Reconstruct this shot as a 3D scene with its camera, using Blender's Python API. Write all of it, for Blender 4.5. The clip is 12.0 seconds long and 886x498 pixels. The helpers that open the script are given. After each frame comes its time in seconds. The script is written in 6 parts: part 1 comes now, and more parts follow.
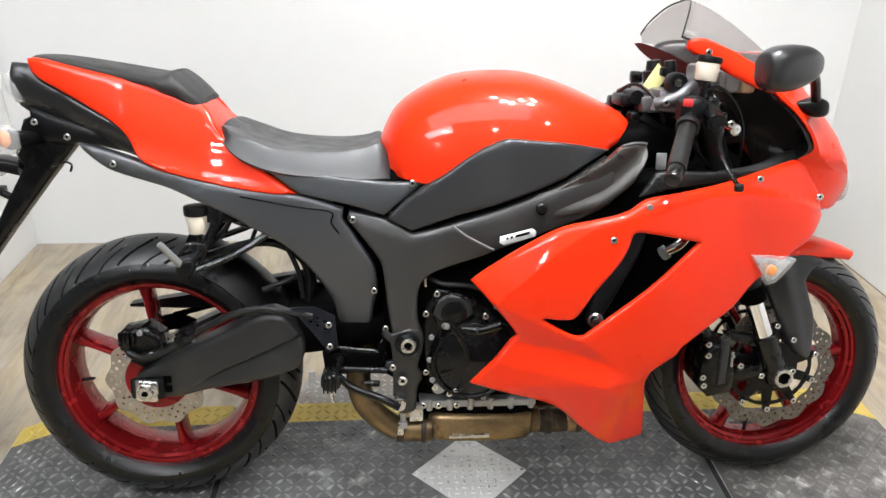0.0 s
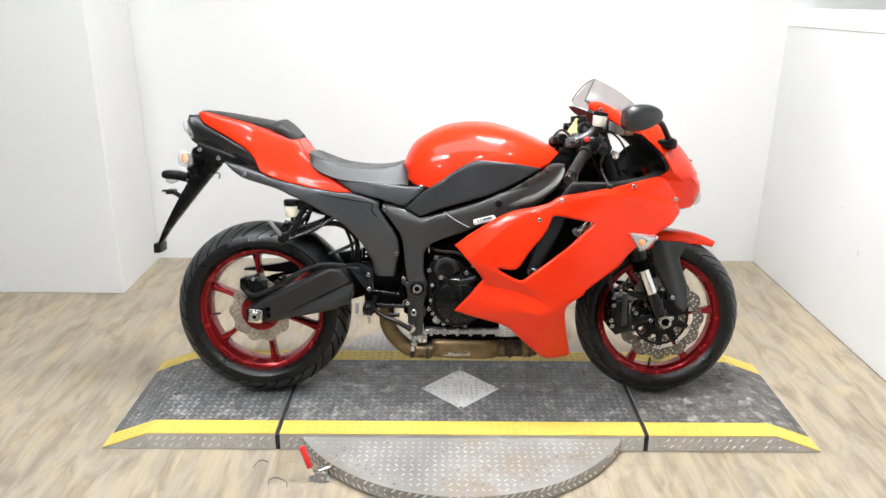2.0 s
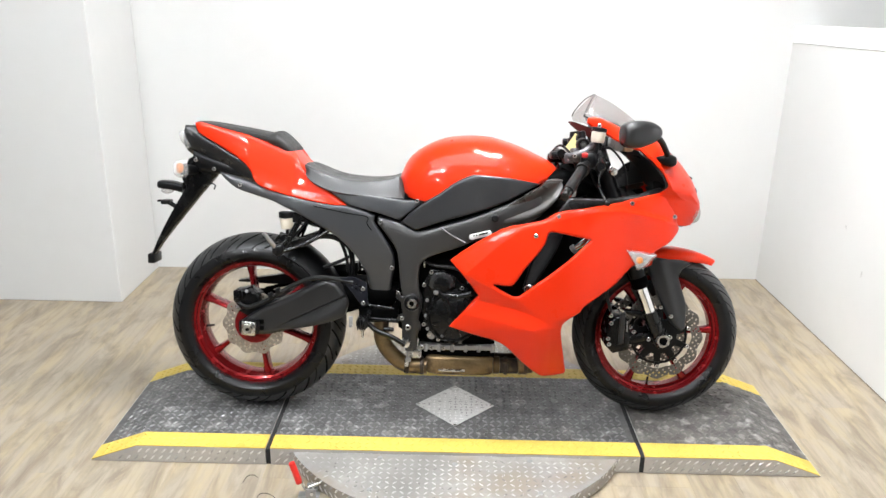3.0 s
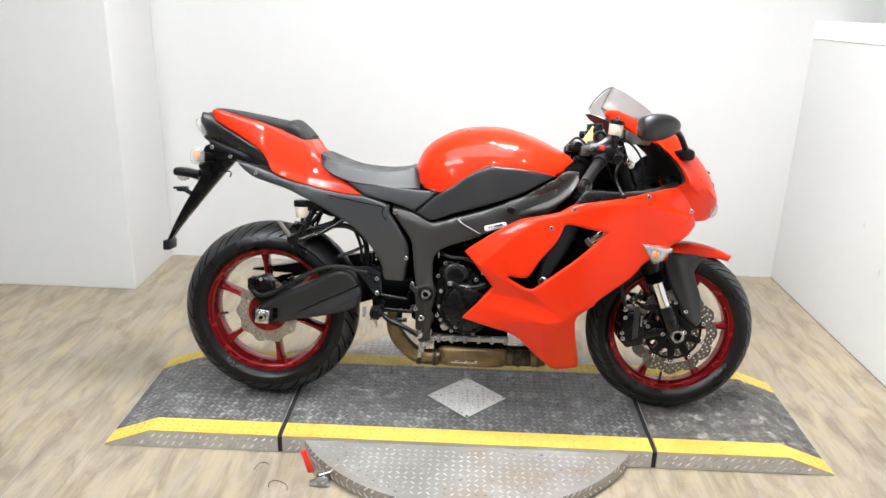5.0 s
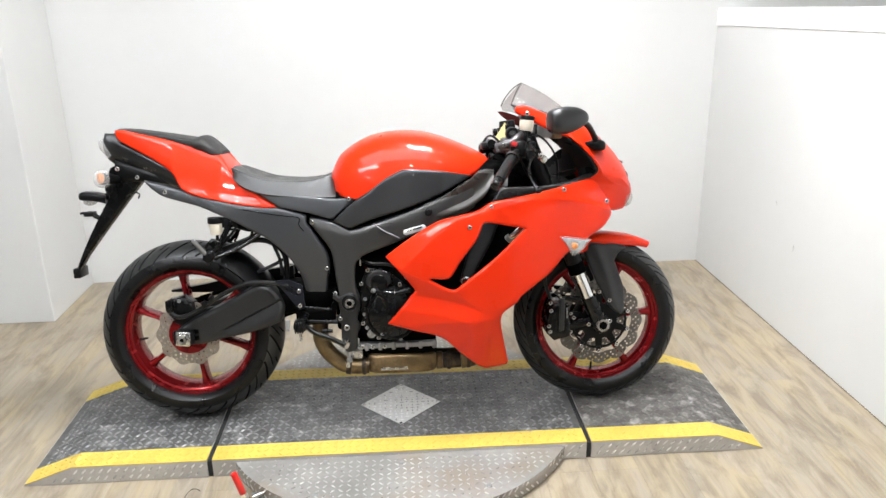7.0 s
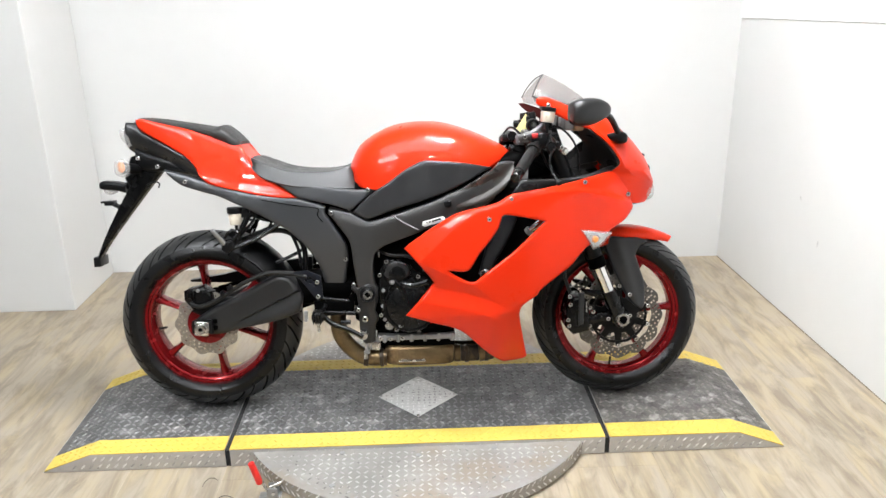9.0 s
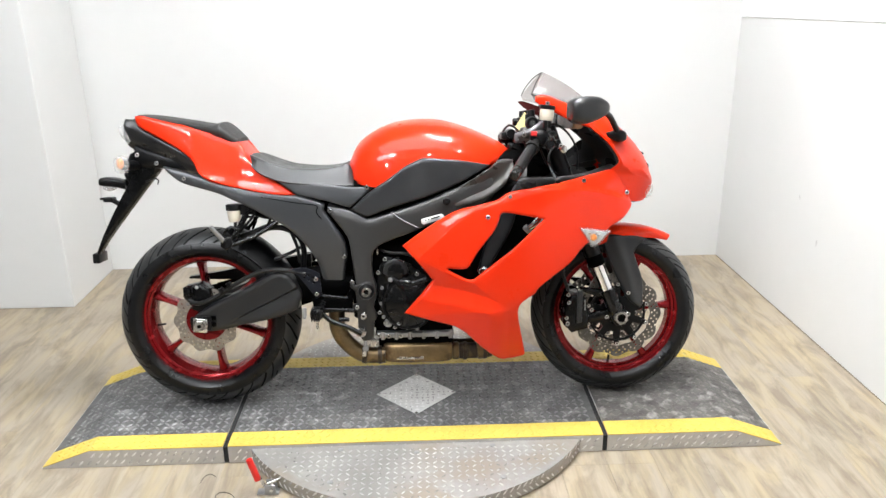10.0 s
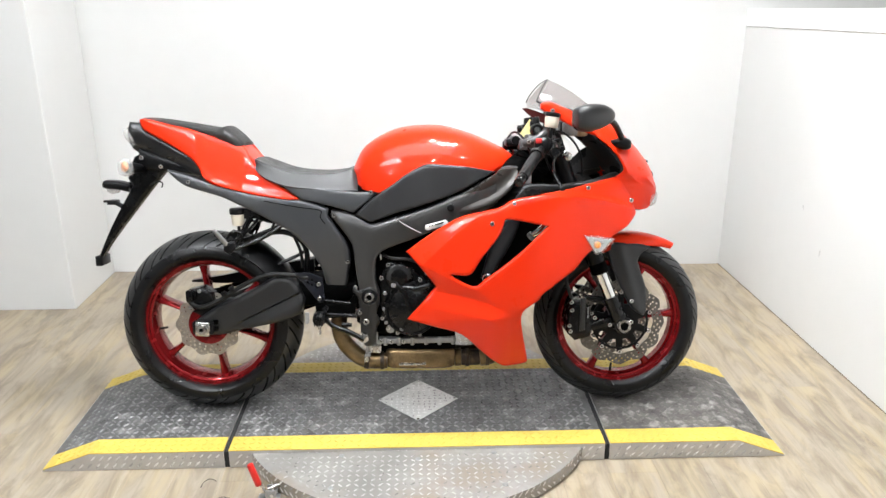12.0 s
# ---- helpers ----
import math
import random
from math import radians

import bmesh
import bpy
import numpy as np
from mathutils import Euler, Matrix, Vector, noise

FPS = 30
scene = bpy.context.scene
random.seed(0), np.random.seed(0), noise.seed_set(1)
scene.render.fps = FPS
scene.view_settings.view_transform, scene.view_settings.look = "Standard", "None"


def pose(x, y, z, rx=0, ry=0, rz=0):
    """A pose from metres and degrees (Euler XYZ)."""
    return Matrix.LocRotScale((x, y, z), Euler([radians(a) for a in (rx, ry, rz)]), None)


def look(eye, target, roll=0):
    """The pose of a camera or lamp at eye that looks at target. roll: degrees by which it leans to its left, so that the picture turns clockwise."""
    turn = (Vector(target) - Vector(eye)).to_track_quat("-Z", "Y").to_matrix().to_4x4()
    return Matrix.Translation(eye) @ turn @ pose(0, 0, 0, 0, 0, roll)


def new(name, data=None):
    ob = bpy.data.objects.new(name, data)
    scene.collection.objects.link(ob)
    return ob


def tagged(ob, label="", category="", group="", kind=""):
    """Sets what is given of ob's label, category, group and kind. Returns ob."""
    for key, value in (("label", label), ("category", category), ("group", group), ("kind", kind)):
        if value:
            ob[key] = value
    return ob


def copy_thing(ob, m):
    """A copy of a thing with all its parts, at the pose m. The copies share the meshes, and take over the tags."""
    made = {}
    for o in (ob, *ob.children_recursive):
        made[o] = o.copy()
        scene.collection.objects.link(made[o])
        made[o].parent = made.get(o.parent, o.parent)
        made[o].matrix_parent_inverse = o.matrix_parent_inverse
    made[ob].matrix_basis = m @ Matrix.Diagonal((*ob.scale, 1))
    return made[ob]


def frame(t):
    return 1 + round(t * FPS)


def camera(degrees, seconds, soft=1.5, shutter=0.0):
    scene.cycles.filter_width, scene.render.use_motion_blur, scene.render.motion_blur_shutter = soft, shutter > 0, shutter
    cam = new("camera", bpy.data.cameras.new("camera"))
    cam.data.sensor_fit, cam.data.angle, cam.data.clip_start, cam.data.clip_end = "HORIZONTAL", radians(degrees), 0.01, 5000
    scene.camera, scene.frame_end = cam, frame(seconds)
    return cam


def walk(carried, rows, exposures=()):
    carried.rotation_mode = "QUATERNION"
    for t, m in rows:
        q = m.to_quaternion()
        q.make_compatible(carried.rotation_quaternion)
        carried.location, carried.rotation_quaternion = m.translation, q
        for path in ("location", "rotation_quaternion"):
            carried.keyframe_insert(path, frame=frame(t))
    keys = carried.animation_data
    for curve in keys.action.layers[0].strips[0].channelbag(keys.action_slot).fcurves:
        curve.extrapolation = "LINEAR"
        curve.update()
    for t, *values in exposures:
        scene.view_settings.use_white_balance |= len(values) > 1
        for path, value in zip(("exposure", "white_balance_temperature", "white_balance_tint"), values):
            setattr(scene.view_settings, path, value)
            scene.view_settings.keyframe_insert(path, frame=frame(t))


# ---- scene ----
cam = camera(59.5, 12.0)
PATH = [
    (0, (-0.189, -1.472, 1.371), (-0.049, 0.329, 0.513), 1.0),
    (0.5, (-0.094, -1.906, 1.431), (-0.035, -0.052, 0.683), 3.6),
    (1, (-0.027, -2.206, 1.462), (-0.03, -0.32, 0.798), -0.0),
    (1.2, (-0.054, -2.322, 1.464), (-0.008, -0.436, 0.802), 0.3),
    (1.5, (-0.073, -2.434, 1.478), (0.04, -0.563, 0.779), 1.4),
    (2, (-0.073, -2.489, 1.494), (-0.068, -0.606, 0.82), 0.4),
    (2.5, (-0.039, -2.479, 1.493), (-0.021, -0.591, 0.835), 2.0),
    (2.7, (-0.035, -2.463, 1.498), (-0.047, -0.57, 0.85), 1.0),
    (4.5, (-0.04, -2.454, 1.488), (-0.079, -0.563, 0.837), 2.0),
    (5, (-0.045, -2.458, 1.483), (-0.088, -0.57, 0.822), 1.7),
    (5.5, (-0.032, -2.455, 1.473), (-0.02, -0.571, 0.801), 0.2),
    (6, (-0.01, -2.458, 1.479), (0.003, -0.563, 0.84), -0.8),
    (6.5, (0.011, -2.451, 1.477), (0.112, -0.546, 0.875), -0.5),
    (7, (0.028, -2.442, 1.474), (0.131, -0.553, 0.827), -1.1),
    (7.2, (-0.007, -2.445, 1.467), (0.094, -0.566, 0.79), -0.9),
    (9, (0.023, -2.43, 1.462), (0.081, -0.543, 0.802), -1.0),
    (9.5, (0.028, -2.43, 1.459), (0.099, -0.543, 0.801), -1.1),
    (10, (0.027, -2.433, 1.459), (0.085, -0.547, 0.796), -0.8),
    (10.5, (0.027, -2.429, 1.457), (0.099, -0.547, 0.785), -0.7),
    (11, (0.019, -2.427, 1.46), (0.087, -0.545, 0.788), -0.5),
    (11.5, (0.015, -2.433, 1.458), (0.077, -0.543, 0.805), -0.4),
    (12, (0.016, -2.429, 1.459), (0.074, -0.538, 0.81), -0.2),
]
EXPOSURES = [(0, 0.10), (0.5, 0.14), (1.2, 0.14), (1.5, 0.18), (2.7, 0.18), (4.5, 0.14), (7.2, 0.06), (9.0, 0.14), (12, 0.17)]
walk(cam, [(t, look(eye, target, roll)) for t, eye, target, roll in PATH], EXPOSURES)

# ---- light ----
world = bpy.data.worlds.new("world")
scene.world = world
world.use_nodes = True
sky = world.node_tree.nodes.new("ShaderNodeTexSky")
sky.sky_type, sky.sun_disc = "NISHITA", False
sky.sun_elevation, sky.sun_rotation = radians(36), radians(-90)
world.node_tree.links.new(sky.outputs[0], world.node_tree.nodes["Background"].inputs[0])
world.node_tree.nodes["Background"].inputs[1].default_value = 0.1

PANEL_GLOW, SOFT_GLOW, SPOT_GLOW = 22.0, 5.6, 480.0


# ---- materials ----
def material(name, colour, rough=0.5, metal=0.0, coat=0.0, spec=0.5, grain=None, bump=None, spots=None, glow=0.0):
    """grain: (scale, contrast), large and fine mottling of the colour; bump: (scale, depth in metres);
    spots: (scale, threshold, colour, soft rim), worn or stained patches with a shape of their own."""
    m = bpy.data.materials.new(name)
    m.use_nodes = True
    nt = m.node_tree
    b = nt.nodes["Principled BSDF"]
    b.inputs["Base Color"].default_value = (*colour, 1)
    b.inputs["Roughness"].default_value = rough
    b.inputs["Metallic"].default_value = metal
    b.inputs["Coat Weight"].default_value = coat
    b.inputs["Coat Roughness"].default_value = 0.04
    b.inputs["Specular IOR Level"].default_value = spec
    if glow:
        b.inputs["Emission Color"].default_value = (*colour, 1)
        b.inputs["Emission Strength"].default_value = glow
    tc = nt.nodes.new("ShaderNodeTexCoord")

    def tex(scale, detail=4.0):
        n = nt.nodes.new("ShaderNodeTexNoise")
        n.inputs["Scale"].default_value, n.inputs["Detail"].default_value = scale, detail
        nt.links.new(tc.outputs["Object"], n.inputs["Vector"])
        return n.outputs["Fac"]

    def mix(fac, a, c):
        n = nt.nodes.new("ShaderNodeMix")
        n.data_type = "RGBA"
        for socket, v in ((n.inputs["Factor"], fac), (n.inputs["A"], a), (n.inputs["B"], c)):
            if isinstance(v, tuple):
                socket.default_value = (*v, 1)
            elif isinstance(v, float):
                socket.default_value = v
            else:
                nt.links.new(v, socket)
        return n.outputs["Result"]

    def ramp(fac, lo, hi, a=0.0, c=1.0):
        n = nt.nodes.new("ShaderNodeMapRange")
        nt.links.new(fac, n.inputs["Value"])
        for k, v in zip(("From Min", "From Max", "To Min", "To Max"), (lo, hi, a, c)):
            n.inputs[k].default_value = v
        return n.outputs["Result"]

    col = colour
    if grain:
        scale, con = grain
        dark = tuple(v * (1 - con) for v in colour)
        light = tuple(min(1.0, v * (1 + con)) for v in colour)
        col = mix(ramp(tex(scale), 0.3, 0.7), dark, light)
        col = mix(ramp(tex(scale * 14, 6.0), 0.35, 0.75, 0.0, 0.45), col, dark)
        r = ramp(tex(scale * 3), 0.3, 0.7, max(0.02, rough - 0.07), min(1.0, rough + 0.08))
        nt.links.new(r, b.inputs["Roughness"])
    if spots:
        scale, edge, colour2, *soft = spots
        col = mix(ramp(tex(scale, 8.0), edge, edge + (soft[0] if soft else 0.08)), col, colour2)
    if not isinstance(col, tuple):
        nt.links.new(col, b.inputs["Base Color"])
    if bump:
        n = nt.nodes.new("ShaderNodeBump")
        n.inputs["Strength"].default_value, n.inputs["Distance"].default_value = 1.0, bump[1]
        nt.links.new(tex(bump[0]), n.inputs["Height"])
        nt.links.new(n.outputs[0], b.inputs["Normal"])
    return m


def clear(name, tint, solid=0.0, rough=0.03):
    """Thin clear or smoked plastic: lets light straight through, with a gloss on top."""
    m = bpy.data.materials.new(name)
    m.use_nodes = True
    nt = m.node_tree
    nt.nodes.remove(nt.nodes["Principled BSDF"])
    t, g = (nt.nodes.new("ShaderNode" + k) for k in ("BsdfTransparent", "BsdfGlossy"))
    t.inputs[0].default_value = (*tint, 1)
    g.inputs["Roughness"].default_value = rough
    mx = nt.nodes.new("ShaderNodeMixShader")
    mx.inputs[0].default_value = 0.03
    nt.links.new(t.outputs[0], mx.inputs[1])
    nt.links.new(g.outputs[0], mx.inputs[2])
    last = mx.outputs[0]
    if solid:
        d = nt.nodes.new("ShaderNodeBsdfDiffuse")
        d.inputs[0].default_value = (*tint, 1)
        m2 = nt.nodes.new("ShaderNodeMixShader")
        m2.inputs[0].default_value = solid
        nt.links.new(last, m2.inputs[1])
        nt.links.new(d.outputs[0], m2.inputs[2])
        last = m2.outputs[0]
    nt.links.new(last, nt.nodes["Material Output"].inputs[0])
    return m


def plank_material():
    """Pale oak-look vinyl: each plank its own tone, long streaks of grain along y."""
    m = material("plank_vinyl", (0.46, 0.37, 0.26), 0.42, spec=0.4)
    nt = m.node_tree
    b = nt.nodes["Principled BSDF"]
    tc, oi = nt.nodes.new("ShaderNodeTexCoord"), nt.nodes.new("ShaderNodeObjectInfo")
    add = nt.nodes.new("ShaderNodeVectorMath")
    add.operation = "MULTIPLY_ADD"
    add.inputs[1].default_value = (1, 1, 1)
    cmb = nt.nodes.new("ShaderNodeCombineXYZ")
    sc = nt.nodes.new("ShaderNodeMath")
    sc.operation, sc.inputs[1].default_value = "MULTIPLY", 37.0
    nt.links.new(oi.outputs["Random"], sc.inputs[0])
    for k in ("X", "Y", "Z"):
        nt.links.new(sc.outputs[0], cmb.inputs[k])
    nt.links.new(tc.outputs["Object"], add.inputs[0])
    nt.links.new(cmb.outputs[0], add.inputs[2])
    mp = nt.nodes.new("ShaderNodeMapping")
    mp.inputs["Scale"].default_value = (13, 3.0, 1)
    nt.links.new(add.outputs[0], mp.inputs[0])
    n1 = nt.nodes.new("ShaderNodeTexNoise")
    n1.inputs["Scale"].default_value, n1.inputs["Detail"].default_value, n1.inputs["Roughness"].default_value, n1.inputs["Distortion"].default_value = 1.0, 7.0, 0.62, 0.7
    nt.links.new(mp.outputs[0], n1.inputs["Vector"])
    mp2 = nt.nodes.new("ShaderNodeMapping")
    mp2.inputs["Scale"].default_value = (70, 4, 1)
    nt.links.new(add.outputs[0], mp2.inputs[0])
    n2 = nt.nodes.new("ShaderNodeTexNoise")
    n2.inputs["Scale"].default_value, n2.inputs["Detail"].default_value = 1.0, 4.0
    nt.links.new(mp2.outputs[0], n2.inputs["Vector"])
    mp3, geo = nt.nodes.new("ShaderNodeMapping"), nt.nodes.new("ShaderNodeNewGeometry")
    mp3.inputs["Scale"].default_value = (15, 4.0, 1)
    nt.links.new(geo.outputs["Position"], mp3.inputs[0])
    n3 = nt.nodes.new("ShaderNodeTexNoise")
    n3.inputs["Scale"].default_value, n3.inputs["Detail"].default_value, n3.inputs["Roughness"].default_value, n3.inputs["Distortion"].default_value = 1.0, 7.0, 0.62, 0.7
    nt.links.new(mp3.outputs[0], n3.inputs["Vector"])
    tone = nt.nodes.new("ShaderNodeValToRGB")
    tone.color_ramp.elements[0].position, tone.color_ramp.elements[1].position = 0.0, 1.0
    tone.color_ramp.elements[0].color, tone.color_ramp.elements[1].color = (0.300, 0.257, 0.203, 1), (0.352, 0.296, 0.226, 1)
    e = tone.color_ramp.elements.new(0.5)
    e.color = (0.326, 0.277, 0.215, 1)
    nt.links.new(oi.outputs["Random"], tone.inputs[0])
    mixes = []
    for src, colour, lo, hi, amount in ((n1, (0.372, 0.298, 0.190, 1), 0.44, 0.62, 0.8), (n3, (0.165, 0.135, 0.102, 1), 0.45, 0.66, 0.75), (n2, (0.16, 0.122, 0.080, 1), 0.48, 0.75, 0.4)):
        r = nt.nodes.new("ShaderNodeMapRange")
        r.inputs["From Min"].default_value, r.inputs["From Max"].default_value, r.inputs["To Max"].default_value = lo, hi, amount
        nt.links.new(src.outputs["Fac"], r.inputs["Value"])
        mx = nt.nodes.new("ShaderNodeMix")
        mx.data_type = "RGBA"
        mx.inputs["B"].default_value = colour
        nt.links.new(r.outputs[0], mx.inputs["Factor"])
        nt.links.new(mixes[-1].outputs["Result"] if mixes else tone.outputs[0], mx.inputs["A"])
        mixes.append(mx)
    nt.links.new(mixes[-1].outputs["Result"], b.inputs["Base Color"])
    bp = nt.nodes.new("ShaderNodeBump")
    bp.inputs["Distance"].default_value = 0.0004
    nt.links.new(n2.outputs["Fac"], bp.inputs["Height"])
    nt.links.new(bp.outputs[0], b.inputs["Normal"])
    return m


WALL = material("wall_paint", (0.62, 0.62, 0.61), 0.55, grain=(0.9, 0.025), bump=(260, 0.0003))
# for the added, unseen walls: dark so that the bike's flank reflects little
UNSEEN_DARK = material("workshop_wall_paint", (0.085, 0.088, 0.09), 0.7, grain=(1.2, 0.2))
WALL_GREY = material("grey_wall_paint", (0.36, 0.36, 0.33), 0.6, grain=(1.2, 0.04), bump=(200, 0.0004))
TRIM = material("trim_paint", (0.82, 0.82, 0.82), 0.4, grain=(2, 0.01))
CEIL = material("ceiling_paint", (0.50, 0.50, 0.49), 0.8, grain=(1.5, 0.05))
PLANK = plank_material()
SUBFLOOR = material("subfloor", (0.16, 0.125, 0.085), 0.8, grain=(6, 0.2))
LAMP = material("lamp_glow", (0.90, 0.947, 1.0), 0.5, glow=PANEL_GLOW)
SOFTLAMP = material("soft_lamp_glow", (0.90, 0.947, 1.0), 0.5, glow=SOFT_GLOW)
SPOTLAMP = material("spot_glow", (0.96, 0.98, 1.0), 0.5, glow=SPOT_GLOW)
LAMP_BODY = material("lamp_body", (0.6, 0.6, 0.6), 0.4)
YELLOW = material("yellow_paint", (0.57, 0.415, 0.075), 0.5, grain=(5, 0.10), bump=(90, 0.0006), spots=(14, 0.67, (0.33, 0.27, 0.12)))
TREAD = material("black_tread_plate", (0.080, 0.079, 0.078), 0.44, spec=0.5, grain=(16, 0.40), bump=(140, 0.0006), spots=(21, 0.55, (0.185, 0.182, 0.176), 0.15))
TREAD_WORN = material("brown_worn_tread_plate", (0.095, 0.089, 0.083), 0.52, spec=0.4, grain=(18, 0.45), bump=(140, 0.0006), spots=(24, 0.55, (0.24, 0.232, 0.218), 0.14))
LUG = material("worn_tread_lugs", (0.20, 0.20, 0.20), 0.34, metal=0.5, grain=(16, 0.5), spots=(21, 0.55, (0.36, 0.356, 0.348), 0.15))
LUG_WORN = material("brown_worn_lugs", (0.135, 0.126, 0.116), 0.46, metal=0.25, grain=(18, 0.6), spots=(24, 0.55, (0.29, 0.28, 0.265), 0.14))
ALU = material("aluminium_tread_plate", (0.47, 0.455, 0.435), 0.40, metal=0.4, grain=(5, 0.16), bump=(60, 0.0005), spots=(7, 0.62, (0.29, 0.275, 0.25)))
TABLE = material("dusty_aluminium_plate", (0.30, 0.287, 0.27), 0.45, metal=0.3, grain=(4, 0.3), bump=(60, 0.0005), spots=(6, 0.50, (0.27, 0.235, 0.195), 0.15))
TABLE_LUG = material("dusty_lugs", (0.50, 0.485, 0.465), 0.30, metal=0.55, grain=(9, 0.4))
PLATE = material("bright_plate", (0.58, 0.575, 0.56), 0.40, metal=0.3, grain=(9, 0.12), bump=(60, 0.0005), spots=(12, 0.64, (0.36, 0.35, 0.33)))
ALU_LUG = material("bright_lugs", (0.74, 0.73, 0.72), 0.28, metal=0.5, grain=(8, 0.06))
GAP = material("dark_gap", (0.012, 0.012, 0.012), 0.9)
RED_GRIP = material("red_rubber_grip", (0.62, 0.02, 0.015), 0.4, grain=(20, 0.1))

RED = material("red_gloss_paint", (0.67, 0.026, 0.005), 0.34, coat=0.45, spec=0.06, grain=(3, 0.02))
# the red paint again, darkened: its shade is put into the colour
DARK_RED = material("unpolished_inner_red", (0.050, 0.009, 0.008), 0.6, spec=0.1, grain=(6, 0.2))
RIM = material("red_anodised_rim", (0.22, 0.007, 0.009), 0.24, metal=0.55, coat=0.2, spec=0.3, grain=(9, 0.12))
SATIN = material("satin_grey_plastic", (0.032, 0.034, 0.038), 0.36, spec=0.75, grain=(6, 0.08), bump=(420, 0.00008))
FRAME = material("frame_black_paint", (0.025, 0.0245, 0.024), 0.35, spec=0.62, grain=(5, 0.12), bump=(300, 0.0001))
SWING = material("swingarm_black_paint", (0.013, 0.013, 0.0135), 0.38, spec=0.5, grain=(5, 0.14), bump=(300, 0.0001))
# frame paint made lighter and browner: the head's sheen is in the colour
DUCT = material("worn_frame_head_paint", (0.055, 0.052, 0.048), 0.30, metal=0.45, grain=(3, 0.15), bump=(200, 0.0001))
BLACK = material("black_plastic", (0.004, 0.004, 0.0045), 0.34, spec=0.2, grain=(10, 0.2))
# near-black: shade of recesses and inner parts is put into this colour
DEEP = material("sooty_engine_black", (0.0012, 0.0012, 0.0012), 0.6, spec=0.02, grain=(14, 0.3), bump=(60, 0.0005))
ENGINE = material("engine_satin_black", (0.0028, 0.0028, 0.003), 0.24, spec=0.32, grain=(12, 0.25), bump=(120, 0.00012))
PILLION = material("ribbed_seat_cloth", (0.022, 0.021, 0.0205), 0.55, spec=0.35, grain=(9, 0.2), bump=(420, 0.0004))
SEAT = material("seat_vinyl", (0.016, 0.016, 0.0165), 0.42, spec=0.6, grain=(8, 0.12), bump=(520, 0.0002))
TANKCOVER = material("matt_black_cover", (0.022, 0.0225, 0.024), 0.38, spec=0.45, grain=(6, 0.10), bump=(500, 0.0001))
COWL = material("satin_black_cowl", (0.012, 0.012, 0.0125), 0.32, spec=0.55, grain=(6, 0.1), bump=(400, 0.0001))
MIRROR_SHELL = material("grained_black_plastic", (0.016, 0.016, 0.0165), 0.30, spec=0.5, grain=(3, 0.05), bump=(400, 0.00015))
TREAD_RUBBER = material("tread_rubber", (0.018, 0.018, 0.0185), 0.42, spec=0.55, grain=(9, 0.25), bump=(200, 0.0003), spots=(12, 0.63, (0.048, 0.047, 0.045)))
TYRE = material("tyre_rubber", (0.0055, 0.0055, 0.0058), 0.30, spec=0.24, grain=(7, 0.25), bump=(160, 0.0003), spots=(9, 0.64, (0.020, 0.020, 0.0195)))
# tyre rubber darkened in the grooves: their shade is in the colour
GROOVE = material("tyre_groove", (0.003, 0.003, 0.003), 0.8, spec=0.1)
STEEL = material("bare_steel", (0.60, 0.59, 0.57), 0.25, metal=1.0, grain=(15, 0.1))
DISC = material("brushed_disc_steel", (0.42, 0.39, 0.345), 0.34, metal=0.9, grain=(30, 0.15))
DISC_DARK = material("browned_disc_steel", (0.150, 0.142, 0.130), 0.36, metal=0.85, grain=(30, 0.2))
CHROME = material("chrome_tube", (0.82, 0.82, 0.82), 0.10, metal=1.0)
ALLOY = material("cast_alloy", (0.33, 0.33, 0.33), 0.42, metal=0.7, grain=(12, 0.15), bump=(90, 0.0004))
BRONZE = material("heat_tanned_exhaust", (0.205, 0.140, 0.070), 0.36, metal=0.7, grain=(9, 0.5), bump=(40, 0.0005), spots=(13, 0.53, (0.060, 0.040, 0.025), 0.10))
SOOT = material("sooty_exhaust_steel", (0.050, 0.037, 0.027), 0.45, metal=0.6, grain=(14, 0.5), spots=(20, 0.55, (0.11, 0.08, 0.05), 0.1))
RUBBER = material("grip_rubber", (0.005, 0.005, 0.005), 0.42, spec=0.3, bump=(300, 0.0006))
RESERVOIR = material("milky_plastic", (0.62, 0.56, 0.46), 0.35, spec=0.5, grain=(20, 0.08))
SCREEN = clear("smoked_screen", (0.64, 0.61, 0.60), 0.12)
LENS = clear("clear_lens", (0.88, 0.87, 0.86), 0.20)
AMBER = material("amber_bulb", (0.75, 0.26, 0.06), 0.3)
SILVER = material("silver_reflector", (0.55, 0.55, 0.55), 0.3, metal=1.0, grain=(40, 0.3))
BADGE = material("badge_white", (0.66, 0.66, 0.64), 0.4)
TAGYELLOW = material("pale_yellow_tag", (0.78, 0.68, 0.30), 0.5)
GREYMETAL = material("grey_anodised", (0.15, 0.145, 0.15), 0.36, metal=0.6, grain=(10, 0.1))
RED_SWITCH = material("red_switch", (0.5, 0.02, 0.02), 0.4)
NAVY = material("dark_heel_plate", (0.004, 0.005, 0.009), 0.4, spec=0.3, grain=(10, 0.2))


